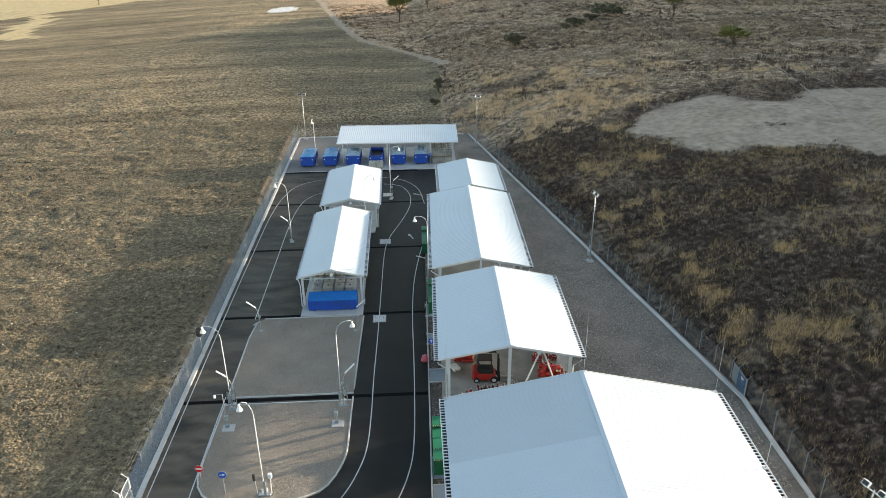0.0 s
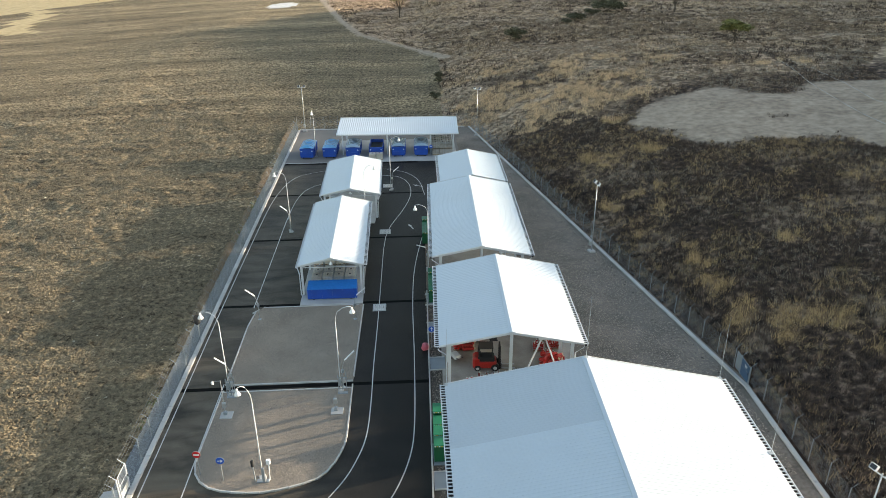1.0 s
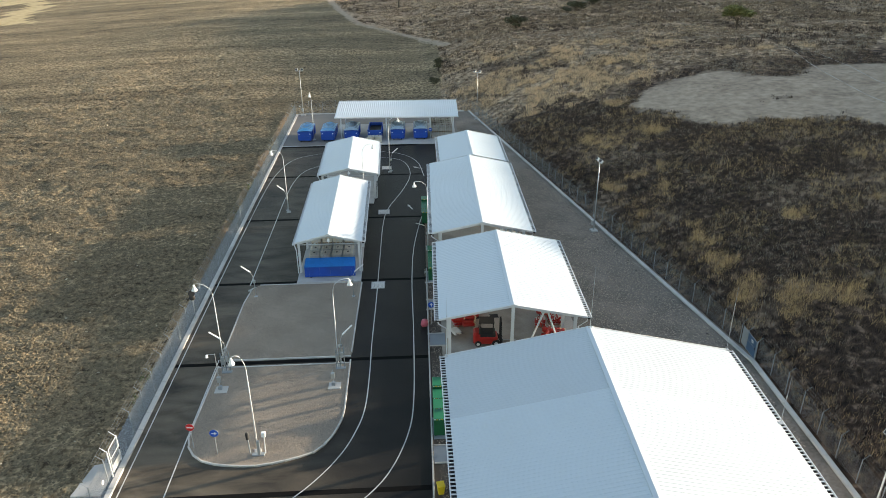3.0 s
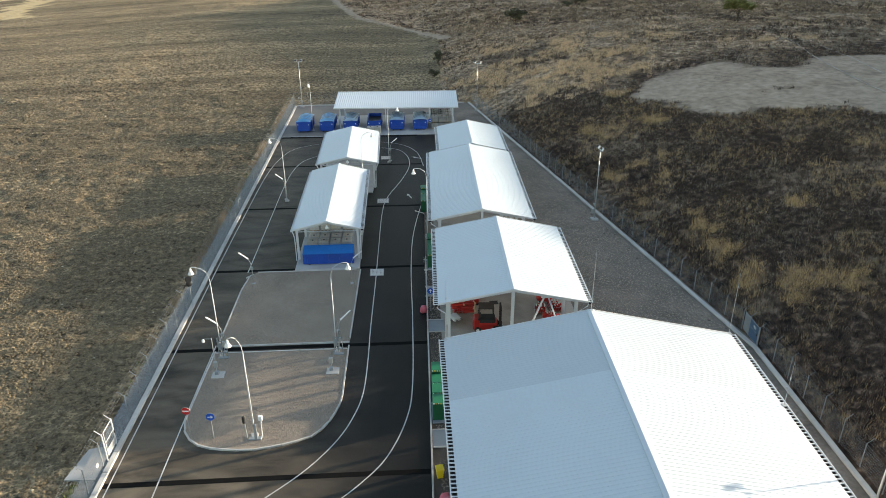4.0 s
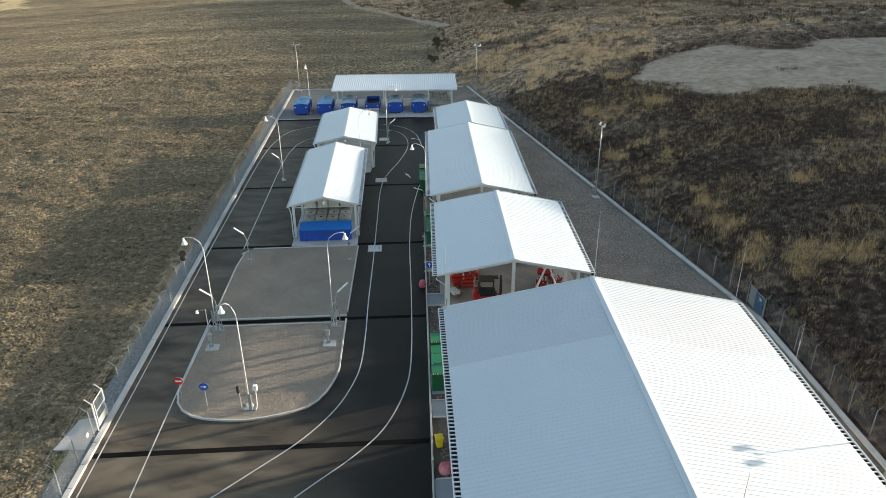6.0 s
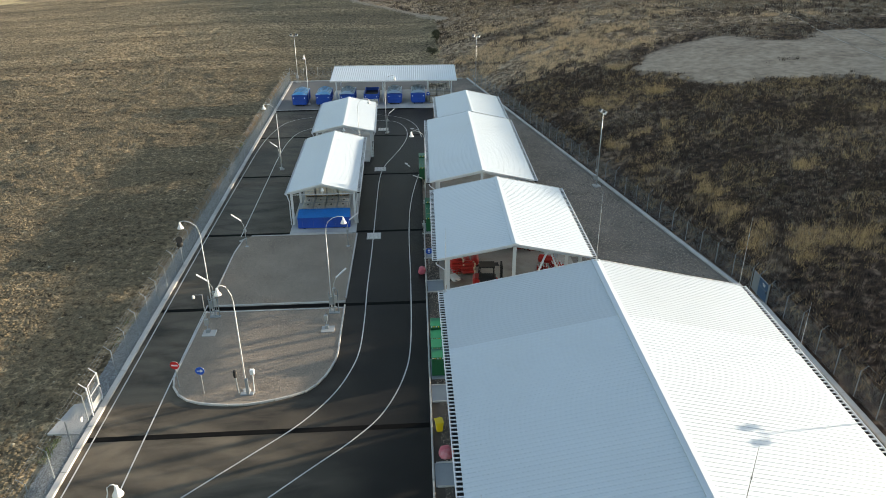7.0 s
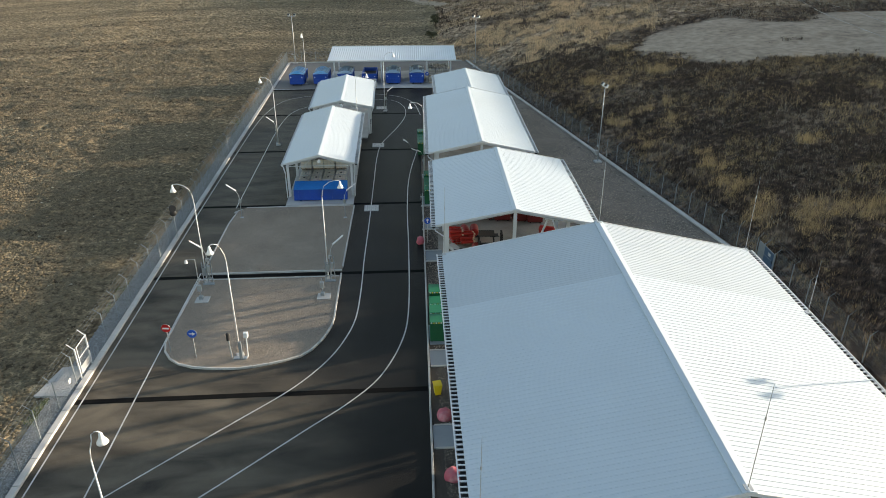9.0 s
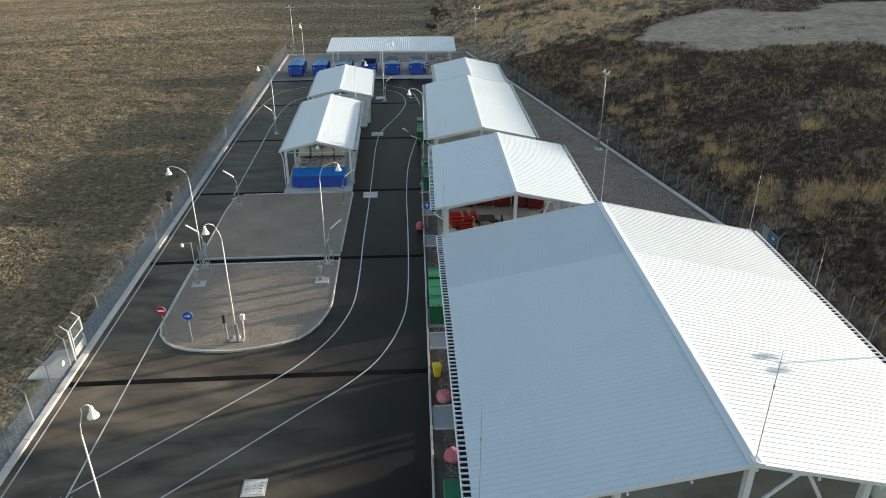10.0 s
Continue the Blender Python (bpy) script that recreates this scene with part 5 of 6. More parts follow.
for x, y, w, rz in ((16.9, 21.4, 1.5, 2), (18.7, 21.5, 1.6, -3), (20.4, 21.2, 1.5, 2), (22.0, 20.9, 1.3, 6), (23.4, 20.5, 1.4, -5)):
    red_bin(pose(x, y, 0.05, 0, 0, rz), w)
cover_plate = thing("drain_grate", pose(19.2, 17.6, 0.05, 0, 0, 3), "black drain grate in the concrete floor", "drain grate")
part("plate", Shape().cbox((0, 0, 0), (0.75, 0.55, 0.03), 0.01), M_BLACK, cover_plate)
part("rim", Shape().box((0, 0.3, 0.01), (0.85, 0.05, 0.03)).box((0, -0.3, 0.01), (0.85, 0.05, 0.03)), M_DARK, cover_plate)
barrow = thing("hand_trolley", pose(15.3, 14.3, 0.04, 0, 0, 25), "pale two wheeled trolley with dark wheels", "trolley")
part("tray", Shape().cbox((0, 0, 0.45), (0.7, 1.0, 0.28), 0.08), M_SACK, barrow)
part("frame", Shape().tube([(-0.25, -0.9, 0.75), (-0.2, 0, 0.42), (-0.15, 0.5, 0.25)], 0.03).tube([(0.25, -0.9, 0.75), (0.2, 0, 0.42), (0.15, 0.5, 0.25)], 0.03), M_DARK, barrow)
for x in (-0.3, 0.3):
    part("wheel", Shape().lathe([(0.2, -0.05), (0.22, 0.0), (0.2, 0.05)], 12, m=pose(x, 0.45, 0.22, 0, 90, 0)), M_BLACK, barrow)

# goods under the third shed
for x, y, h in ((18.0, 27.2, 1.5), (19.6, 27.5, 1.8), (20.6, 27.3, 1.3), (21.6, 27.8, 1.6)):
    s = thing("appliance", pose(x, y, 0.05, 0, 0, random.uniform(-12, 12)), "old white kitchen appliance on the shed floor", "appliance", "old appliances")
    part("cabinet", Shape().cbox((0, 0, 0.04), (0.6, 0.62, h), 0.03), M_SACK, s)
    part("door", Shape().box((0, -0.33, h * 0.5), (0.54, 0.04, h * 0.85)), M_SIGNWHITE, s)
    part("handle", Shape().box((0.2, -0.37, h * 0.6), (0.03, 0.04, 0.3)), M_DARK, s)
for x, y in ((18.9, 29.4), (20.4, 29.6)):
    s = thing("pallet_stack", pose(x, y, 0.05, 0, 0, 5), "stack of brown wooden pallets", "pallets", "pallet stacks")
    for k in range(6):
        part("pallet", Shape().box((0, 0, 0.12 + k * 0.145), (1.2, 0.8, 0.03)).box((0, -0.35, 0.06 + k * 0.145), (1.2, 0.1, 0.09)).box((0, 0, 0.06 + k * 0.145), (1.2, 0.1, 0.09)).box((0, 0.35, 0.06 + k * 0.145), (1.2, 0.1, 0.09)), M_WOOD, s)


# ---- lamps, masts, rods ----
def bell_lamp(x, y, aim, h=8.3, reach=1.35, label="tall white street lamp with a bell-shaped head"):
    """A mast with a bent arm; aim: the arm's heading in degrees."""
    s = thing("street_lamp", pose(x, y, 0.0, 0, 0, aim), label, "street lamp", "tall street lamps")
    part("base_plate", Shape().cbox((0, 0, 0), (0.5, 0.5, 0.14), 0.04), M_CONCRETE, s)
    part("pole", Shape().tube([(0, 0, 0.1), (0, 0, h * 0.5), (0, 0, h - 1.3)], 0.052, 8, 0.032), M_WHITE, s, "", True)
    arm = [(0, 0, h - 1.3), (0.05, 0, h - 0.85), (0.2, 0, h - 0.4), (0.45 * reach, 0, h - 0.1), (0.75 * reach, 0, h), (reach, 0, h - 0.03), (reach + 0.06, 0, h - 0.16)]
    part("arm", Shape().tube(arm, 0.026, 6), M_WHITE, s, "", True)
    head = part("head", Shape().lathe([(0.045, 0.06), (0.08, 0.0), (0.092, -0.14), (0.125, -0.23), (0.215, -0.37), (0.235, -0.45), (0.19, -0.45)][::-1], 14, at=(reach + 0.06, 0, h - 0.16)), M_SIGNWHITE, s, "white bell-shaped lamp head", True)
    part("glass", Shape().lathe([(0.02, -0.53), (0.13, -0.50), (0.18, -0.44)], 12, at=(reach + 0.06, 0, h - 0.16)), M_SACK, head, "", True)


def linear_light(x, y, aim):
    """A low post with a long slim lamp that points up and outwards."""
    s = thing("linear_light", pose(x, y, 0.0, 0, 0, aim), "low post light with a slim tube head", "lamp", "low linear lights")
    part("base_plate", Shape().cbox((0, 0, 0), (0.34, 0.34, 0.12), 0.03), M_GALV, s)
    part("post", Shape().tube([(0, 0, 0.1), (0, 0, 1.8), (0.06, 0, 2.3), (0.3, 0, 2.7)], 0.032, 6), M_GALV, s, "", True)
    part("joint_box", Shape().box((0, 0, 1.75), (0.22, 0.2, 0.28)), M_GALV, s)
    part("tube_head", Shape().box(None, (1.15, 0.11, 0.08), m=pose(0.82, 0, 2.98, 0, -24, 0)), M_SIGNWHITE, s, "slim white tube lamp")


for x, y, aim in ((0.1, 0.15, 200), (-4.4, 10.3, 175), (5.05, 10.3, 8), (-3.9, 45.4, 178), (9.0, 60.2, -5), (13.55, 32.9, 185), (5.8, 47.1, 10), (-4.0, 77.9, 268), (-1.6, -17.0, 20)):
    bell_lamp(x, y, aim, reach=0.8 if aim == 200 else 0.5 if aim == 20 else 1.35)
for x, y, aim in ((-4.1, 23.0, 155), (5.65, 22.4, 35), (-4.3, 10.9, 160), (5.25, 10.8, 40), (-4.1, 46.0, 150), (9.2, 60.7, 40), (13.5, 33.6, 200)):
    linear_light(x, y, aim)


def mast(x, y, h, aim):
    s = thing("floodlight_mast", pose(x, y, 0.0, 0, 0, aim), "tall slim mast with two floodlights", "floodlight mast", "floodlight masts")
    part("base_plate", Shape().cbox((0, 0, 0), (0.8, 0.8, 0.2), 0.05), M_CONCRETE, s)
    part("pole", Shape().tube([(0, 0, 0.1), (0, 0, h / 2), (0, 0, h)], 0.075, 8, 0.042), M_GALV, s, "", True)
    part("crossbar", Shape().tube([(0, -0.65, h - 0.15), (0, 0.65, h - 0.15)], 0.04, 6), M_GALV, s)
    for yy in (-0.5, 0.5):
        f = part("floodlight", Shape().box(None, (0.22, 0.42, 0.34), m=pose(-0.05, yy, h + 0.1, 0, 35, 0)), M_SIGNWHITE, s, "square white floodlight")
        part("glass", Shape().box(None, (0.02, 0.36, 0.28), m=pose(-0.05, yy, h + 0.1, 0, 35, 0) @ pose(-0.12, 0, 0)), M_DARK, f)
    part("cabinet", Shape().cbox((-0.25, 0, 0.9), (0.25, 0.4, 0.55), 0.02), M_GALV, s)
    part("camera_arm", Shape().tube([(0, 0, 1.6), (0.1, 0.5, 1.7)], 0.03, 5).box((0.12, 0.55, 1.75), (0.2, 0.2, 0.2)), M_GALV, s)


mast(33.65, 36.7, 8.8, 10)
mast(-7.8, 94.3, 8.6, 90)
mast(24.95, 88.9, 8.8, 60)
mast(37.2, -11.4, 8.8, 20)


def rod(x, y, z, top):
    s = thing("lightning_rod", pose(x, y, z), "thin pale lightning rod on the roof edge", "lightning rod", "lightning rods")
    h = top - z
    part("pole", Shape().tube([(0, 0, 0), (0.0, 0, h - 1.4)], 0.018, 6, 0.015), M_GALV, s)
    part("tip", Shape().tube([(0, 0, h - 1.4), (0.0, 0, h)], 0.014, 5, 0.008), M_GALV, s)
    part("collar", Shape().tube([(0, 0, h - 1.5), (0, 0, h - 1.35)], 0.035, 6), M_GALV, s)
    part("foot", Shape().box((0, 0, 0.03), (0.3, 0.3, 0.08)), M_GALV, s)


for x, y, z, top in ((23.9, 2.25, 8.0, 13.0), (23.1, -21.1, 8.0, 12.6), (34.1, 2.1, 5.78, 11.0), (34.0, -6.1, 5.78, 9.2), (13.75, 2.6, 5.78, 10.6), (13.5, -20.7, 5.78, 10.6), (33.2, -21.6, 5.78, 10.6)):
    rod(x, y, z, top)


# ---- signs ----
def road_sign(x, y, h, face, label, aim=0):
    s = thing("road_sign", pose(x, y, 0.02, 0, 0, aim), label, "road sign", "round road signs")
    part("pole", Shape().tube([(0, 0, 0), (0, 0, h + 0.2)], 0.03, 6), M_GALV, s)
    part("rear_plate", Shape().lathe([(0.31, 0), (0.31, 0.02)], 20, m=pose(0, -0.035, h, 90, 0, 0)), M_GALV, s)
    part("disc", Shape().lathe([(0.30, 0), (0.30, 0.012)], 20, m=pose(0, -0.056, h, 90, 0, 0)), M_SIGNRED if face == "bar" else M_SIGNBLUE, s, "red disc" if face == "bar" else "blue disc")
    g = Shape()
    if face == "bar":
        g.box((0, -0.073, h), (0.44, 0.006, 0.12))
    else:
        a = 0 if face == "right" else 90
        t = pose(0, -0.073, h) @ Matrix.Rotation(radians(-a), 4, "Y")
        g.box(None, (0.26, 0.006, 0.07), m=t @ Matrix.Translation((-0.06, 0, 0)))
        g.add([t @ Vector(p) for p in ((0.03, -0.003, -0.14), (0.03, -0.003, 0.14), (0.22, -0.003, 0.0))], [(0, 2, 1)])
    part("symbol", g, M_SIGNWHITE, s, "white symbol")


road_sign(-4.55, 0.75, 1.95, "bar", "round red no entry sign on a thin post", -5)
road_sign(-2.7, 0.0, 1.95, "right", "round blue sign with white arrow to one side", 0)
road_sign(13.2, 16.6, 2.1, "up", "round blue sign with upward white arrow", 0)
road_sign(15.75, 77.0, 1.6, "right", "small round blue sign by the canopy post", 0)


def traffic_mirror():
    s = thing("traffic_mirror", pose(-8.98, 18.9, 0.13), "round traffic mirror with black back on post", "mirror")
    part("pole", Shape().tube([(0, 0, 0), (0, 0, 2.7)], 0.035, 6), M_GALV, s)
    part("shell", Shape().lathe([(0.29, 0), (0.27, 0.05), (0.16, 0.11), (0.04, 0.13)], 16, m=pose(0, -0.05, 2.3, 90, 0, 20)), M_BLACK, s, "black rounded back", True)
    part("hood", Shape().lathe([(0.3, -0.08), (0.3, 0.03)], 16, m=pose(0, -0.05, 2.75, 75, 0, 20)), M_BLACK, s)
    part("glass", Shape().lathe([(0.26, 0.0), (0.16, -0.02), (0.02, -0.03)], 16, m=pose(0, -0.04, 2.3, 90, 0, 20)), M_MIRROR, s)


traffic_mirror()


# ---- devices on the islands ----
def camera_post(x, y, aim, lamp=True):
    s = thing("reader_post", pose(x, y, 0.085, 0, 0, aim), "steel reader post on a square concrete pad", "post", "reader posts")
    part("pad", Shape().cbox((0, -0.1, 0), (1.0, 0.9, 0.06), 0.02), M_CONCRETE, s, "square concrete pad")
    part("pole", Shape().tube([(-0.1, 0, 0.05), (-0.1, 0, 3.4 if lamp else 1.5)], 0.032, 6), M_GALV, s)
    if lamp:
        part("arm", Shape().tube([(-0.1, 0, 3.35), (-0.75, 0, 3.35)], 0.02, 5), M_GALV, s)
        part("small_lamp", Shape().lathe([(0.12, -0.25), (0.1, -0.05), (0.03, 0)], 8, at=(-0.75, 0, 3.33)), M_SIGNWHITE, s, "small white lamp")
    part("cabinet", Shape().cbox((-0.1, -0.05, 0.75), (0.3, 0.22, 0.5), 0.02), M_GALV, s)
    part("plinth", Shape().cbox((-0.1, 0, 0.06), (0.3, 0.3, 0.25), 0.02), M_FENCEPOST, s)


camera_post(-4.1, 7.65, 0)
camera_post(4.95, 7.6, 0, False)


def totem(x, y, aim, flip=1):
    s = thing("control_stand", pose(x, y, 0.085, 0, 0, aim), "galvanised stand with control boxes", "control stand", "control stands")
    for dx in (-0.32, 0.02, 0.36):
        part("post", Shape().box((dx, 0, 0.95 + 0.1 * (dx > 0.3)), (0.06, 0.06, 1.9 + 0.2 * (dx > 0.3))), M_FENCEPOST, s)
    part("panel", Shape().cbox((-0.15, -0.1, 0.85), (0.24, 0.14, 0.65), 0.02), M_FENCEPOST, s)
    part("panel", Shape().cbox((0.2, -0.1, 1.15), (0.2, 0.14, 0.5), 0.02), M_GALV, s)
    for z in (0.5, 1.6):
        part("crossbar", Shape().box((0.02, 0, z), (0.8, 0.06, 0.06)), M_FENCEPOST, s)
    part("base", Shape().cbox((0.02, 0, 0), (0.85, 0.32, 0.08), 0.02), M_FENCEPOST, s)


totem(-4.2, 10.0, 0)
totem(5.25, 9.95, 0)


def front_device():
    s = thing("traffic_signal", pose(0.15, -0.25, 0.085), "stand with black signal and white box", "control stand")
    part("base", Shape().cbox((0.05, 0, 0), (0.9, 0.34, 0.08), 0.03), M_FENCEPOST, s)
    part("post", Shape().tube([(-0.5, 0, 0.1), (-0.55, 0, 1.6)], 0.05, 6), M_FENCEPOST, s)
    part("signal_head", Shape().cbox((-0.55, -0.05, 1.45), (0.2, 0.2, 0.55), 0.05), M_BLACK, s, "black signal head")
    part("post", Shape().tube([(0.55, 0, 0.1), (0.6, 0, 1.8)], 0.04, 6), M_WHITE, s)
    part("white_box", Shape().cbox((0.6, -0.05, 1.65), (0.28, 0.24, 0.36), 0.03), M_SIGNWHITE, s, "white plastic box")
    part("panel", Shape().cbox((0.15, -0.12, 0.1), (0.22, 0.14, 1.25), 0.03), M_FENCEPOST, s)


front_device()


def hatch(x, y, w, d, rz):
    s = thing("manhole_cover", pose(x, y, 0.0, 0, 0, rz), "rectangular steel cover in a concrete frame", "manhole cover", "manhole covers")
    part("frame", Shape().cbox((0, 0, 0), (w, d, 0.025), 0.008), M_CONCRETE, s)
    for i in range(3):
        plate = part("plate", Shape().cbox(((i - 1) * w * 0.29, 0, 0.025), (w * 0.27, d * 0.78, 0.015), 0.006), M_SACK, s)
        for j in range(4):
            part("lifting_hole", Shape().box(((i - 1) * w * 0.29, (j - 1.5) * d * 0.17, 0.0405), (w * 0.09, d * 0.03, 0.004)), M_DARK, plate)


for x, y, w, d in ((8.05, 24.7, 1.4, 1.5), (8.35, 44.6, 1.45, 1.5), (8.5, 62.2, 1.5, 1.5), (3.5, -13.1, 1.15, 1.15), (2.0, -14.2, 1.2, 1.0)):
    hatch(x, y, w, d, 0)


# ---- fences ----
def wire_panel(w, h):
    sh = Shape()
    for i in range(int(w / 0.0625) + 1):
        sh.tube([(0, i * 0.0625, 0.02), (0, i * 0.0625, h)], 0.0036, 3)
    for k in range(int(h / 0.2) + 1):
        sh.tube([(0, 0, 0.02 + k * 0.2), (0, w, 0.02 + k * 0.2)], 0.006, 3)
    return sh


PANEL = wire_panel(2.5, 2.0).mesh("mesh_panel", M_WIRE)
POST = Shape().box((0, 0, 1.05), (0.045, 0.045, 2.1)).tube([(0, 0, 2.05), (-0.42, 0, 2.45)], 0.02, 4).mesh("post", M_FENCEPOST)


def fence(name, pts, out, label, z=0.0, skip_at=()):
    """Posts with outward arms, wire panels and three barbed wires; out: +1 when the outside is on the left of the run."""
    f = thing(name, pose(0, 0, 0), label, "fence")
    f["kind"] = "structure"
    for (xa, ya), (xb, yb) in zip(pts, pts[1:]):
        ln = math.hypot(xb - xa, yb - ya)
        n = max(1, round(ln / 2.5))
        rz = math.degrees(math.atan2(yb - ya, xb - xa)) - 90
        for i in range(n):
            t = i / n
            x, y = xa + (xb - xa) * t, ya + (yb - ya) * t
            if any(abs(y - g) < 1.6 for g in skip_at):
                continue
            piece("post", POST, f, pose(x, y, z, 0, 0, rz + (0 if out > 0 else 180)))
            piece("mesh_panel", PANEL, f, pose(x, y, z, random.uniform(-0.6, 0.6), 0, rz))
        a = radians(rz)
        ox, oy = -math.cos(a) * out, -math.sin(a) * out
        for k in range(3):
            r, hz = 0.14 + 0.14 * k, 2.17 + 0.13 * k
            sh = Shape().tube([(xa + ox * r, ya + oy * r, z + hz), (xb + ox * r, yb + oy * r, z + hz)], 0.0055, 3)
            part("barbed_wire", sh, M_WIRE, f)
    return f


fence("fence_west", [(-9.38, -45), (-9.38, 95.3)], 1, "grey wire mesh fence with barbed wire arms", 0.02, skip_at=(-0.6,))
fence("fence_north", [(-9.38, 95.4), (24.3, 95.4)], 1, "grey wire mesh fence across the back yard", 0.02)
fence("fence_east", [(39.75, -45), (40.75, 9.0), (24.5, 95.3)], -1, "grey wire mesh fence along the hillside", 0.05, skip_at=(9.8,))


def gate(m, w, h, sheet, frame_mat, label, open_deg=0):
    s = thing("gate", m, label, "gate")
    for y in (0, w):
        part("post", Shape().box((0, y, h / 2), (0.07, 0.07, h)).tube([(0, y, h - 0.05), (-0.4, y, h + 0.35)], 0.03, 4), frame_mat, s)
    if sheet:
        leaf = part("leaf", Shape().box((0.02, w / 2, h / 2 - 0.02), (0.03, w - 0.2, h - 0.35)), sheet, s)
    else:
        leaf = part("leaf", wire_panel(w - 0.2, h - 0.3), M_WIRE, s)
        leaf.matrix_basis = pose(0.02, 0.1, 0.12)
        part("lower_panel", Shape().box((0, w / 2 - 0.1, 0.35), (0.02, w - 0.3, 0.5)), M_GALV, leaf, "grey lower panel")
    fr = Shape()
    for z in (0.16, h * 0.55, h - 0.16):
        fr.box((0.02, w / 2, z), (0.04, w - 0.14, 0.035))
    for y in (0.1, w - 0.1):
        fr.box((0.02, y, h / 2), (0.04, 0.04, h - 0.25))
    part("leaf_frame", fr, frame_mat, leaf)
    part("handle", Shape().box((0.09, w - 0.2, 1.05), (0.06, 0.05, 0.16)), M_BLACK, leaf)
    return s


gate(pose(-9.3, -1.85, 0.1, 0, 0, 0), 1.65, 2.2, None, M_WHITE, "white framed steel gate in the fence")
g = gate(pose(40.35, 10.4, 0.1, 0, 0, 178), 1.8, 1.95, M_GATEBLUE, M_FENCEPOST, "blue grey sheet steel gate in the fence")
part("side_panel", Shape().box((0.0, -0.55, 0.95), (0.03, 0.9, 1.7)), M_FENCEPOST, g, "grey side panel")
bars = Shape()
for k, w in enumerate((0.5, 0.42)):
    bars.box((0.055, 1.0, 1.5 - 0.14 * k), (0.006, w, 0.07))
part("notice", bars, M_SIGNWHITE, g, "small pale notice bars")
notice = thing("fence_notice", pose(-9.34, -3.2, 0.9), "small round white notice on the wire fence", "notice")
part("disc", Shape().lathe([(0.15, 0), (0.15, 0.012)], 16, m=pose(0.01, 0, 0, 0, 90, 0)), M_SIGNWHITE, notice)
part("clip", Shape().box((0, 0, 0.05), (0.02, 0.05, 0.05)), M_GALV, notice)
flat("gate_apron", [(-9.5, -3.6), (-9.5, -0.3), (-11.0, -0.6), (-11.5, -3.5)], 0.10, M_CONCRETE, "pale grey concrete apron outside the gate", "slab", 0.4)


# ---- trees ----
def tree(x, y, h, w, material=M_LEAF, trunk_h=0.3, n=2600, label="solitary green tree on the dry slope", seed=1):
    z = float(terrain(x, y)) - 0.1
    rng = np.random.default_rng(seed)
    s = thing("tree" if trunk_h > 0.1 else "bush", pose(x, y, z), label, "tree" if trunk_h > 0.1 else "bush")
    sh = Shape().tube([(0, 0, 0), (0.08 * h * 0.2, 0, h * trunk_h), (0, 0.05 * h * 0.3, h * 0.6)], 0.05 * h * 0.6, 7, 0.02 * h * 0.5)
    centres = []
    for i in range(9):
        a, e = rng.uniform(0, 6.28), rng.uniform(0.6, 1.05) if trunk_h > 0.1 else rng.uniform(0.45, 0.95)
        c = np.array([math.cos(a) * w / 2 * rng.uniform(0.25, 0.75), math.sin(a) * w / 2 * rng.uniform(0.25, 0.75), h * (trunk_h + (1 - trunk_h) * e * 0.85)])
        centres.append(c)
        sh.tube([(0, 0, h * trunk_h * rng.uniform(0.6, 1.1)), tuple(c * np.array([0.55, 0.55, 0.75])), tuple(c)], 0.014 * h, 5, 0.005 * h)
    part("trunk", sh, M_BARK, s)
    centres = np.array(centres)
    k = rng.integers(0, len(centres), n)
    r = rng.normal(0, 1, (n, 3))
    r /= np.linalg.norm(r, axis=1, keepdims=True)
    p = centres[k] + r * rng.uniform(0.35, 1.0, (n, 1)) ** 0.5 * np.array([w * 0.24, w * 0.24, h * (0.12 if trunk_h > 0.1 else 0.16)]) * rng.uniform(0.6, 1.2, (n, 1))
    size = 0.026 * (h + w) * rng.uniform(0.5, 1.1, (n, 1, 1))
    tri = rng.normal(0, 1, (n, 3, 3)) * size * np.array([1, 1, 0.7])
    v = (p[:, None] + tri).reshape(-1, 3)
    v[:, 2] = np.maximum(v[:, 2], 0.05)
    me = sheet_mesh("crown", v, 3, material)
    c = new("crown", me)
    c.parent = s
    return s


TREES = ((94, 136, 5.6, 8.0, 1), (11, 268, 11.5, 11.0, 2), (110, 221, 8.5, 7.5, 3), (24, 304, 7.5, 7.0, 4), (-182, 450, 8.0, 9.0, 5))
for x, y, h, w, sd in TREES:
    tree(x, y, h, w, trunk_h=0.38, seed=sd)
for x, y, h, w, sd in ((86, 224, 5.0, 15.0, 11), (45, 173, 4.2, 6.5, 12), (70, 205, 3.0, 8.0, 13), (18.5, 119, 1.9, 2.4, 14), (20.0, 130, 2.4, 2.2, 15), (20.4, 137, 2.2, 2.2, 19), (78, 214, 2.8, 6.0, 18), (66, 200, 2.0, 4.0, 17)):
    tree(x, y, h, w, M_BUSH, 0.05, 1200, "dark brown green bush on the dry slope", sd)


# ---- pale wheel tracks over the clearing ----
def draped(name, pts, w, material, label, category):
    pts = curve_points(pts, 10)
    sh = Shape()
    v = []
    for i, p in enumerate(pts):
        q0, q1 = Vector(pts[max(i - 1, 0)]), Vector(pts[min(i + 1, len(pts) - 1)])
        way = (q1 - q0).normalized()
        for k in (-0.5, 0.5):
            x, y = p[0] - way.y * w * k, p[1] + way.x * w * k
            v.append((x, y, float(terrain(x, y)) + 0.07))
    sh.add(v, [(2 * i, 2 * i + 1, 2 * i + 3, 2 * i + 2) for i in range(len(pts) - 1)])
    solid(name, sh, material, label, category, "structure")


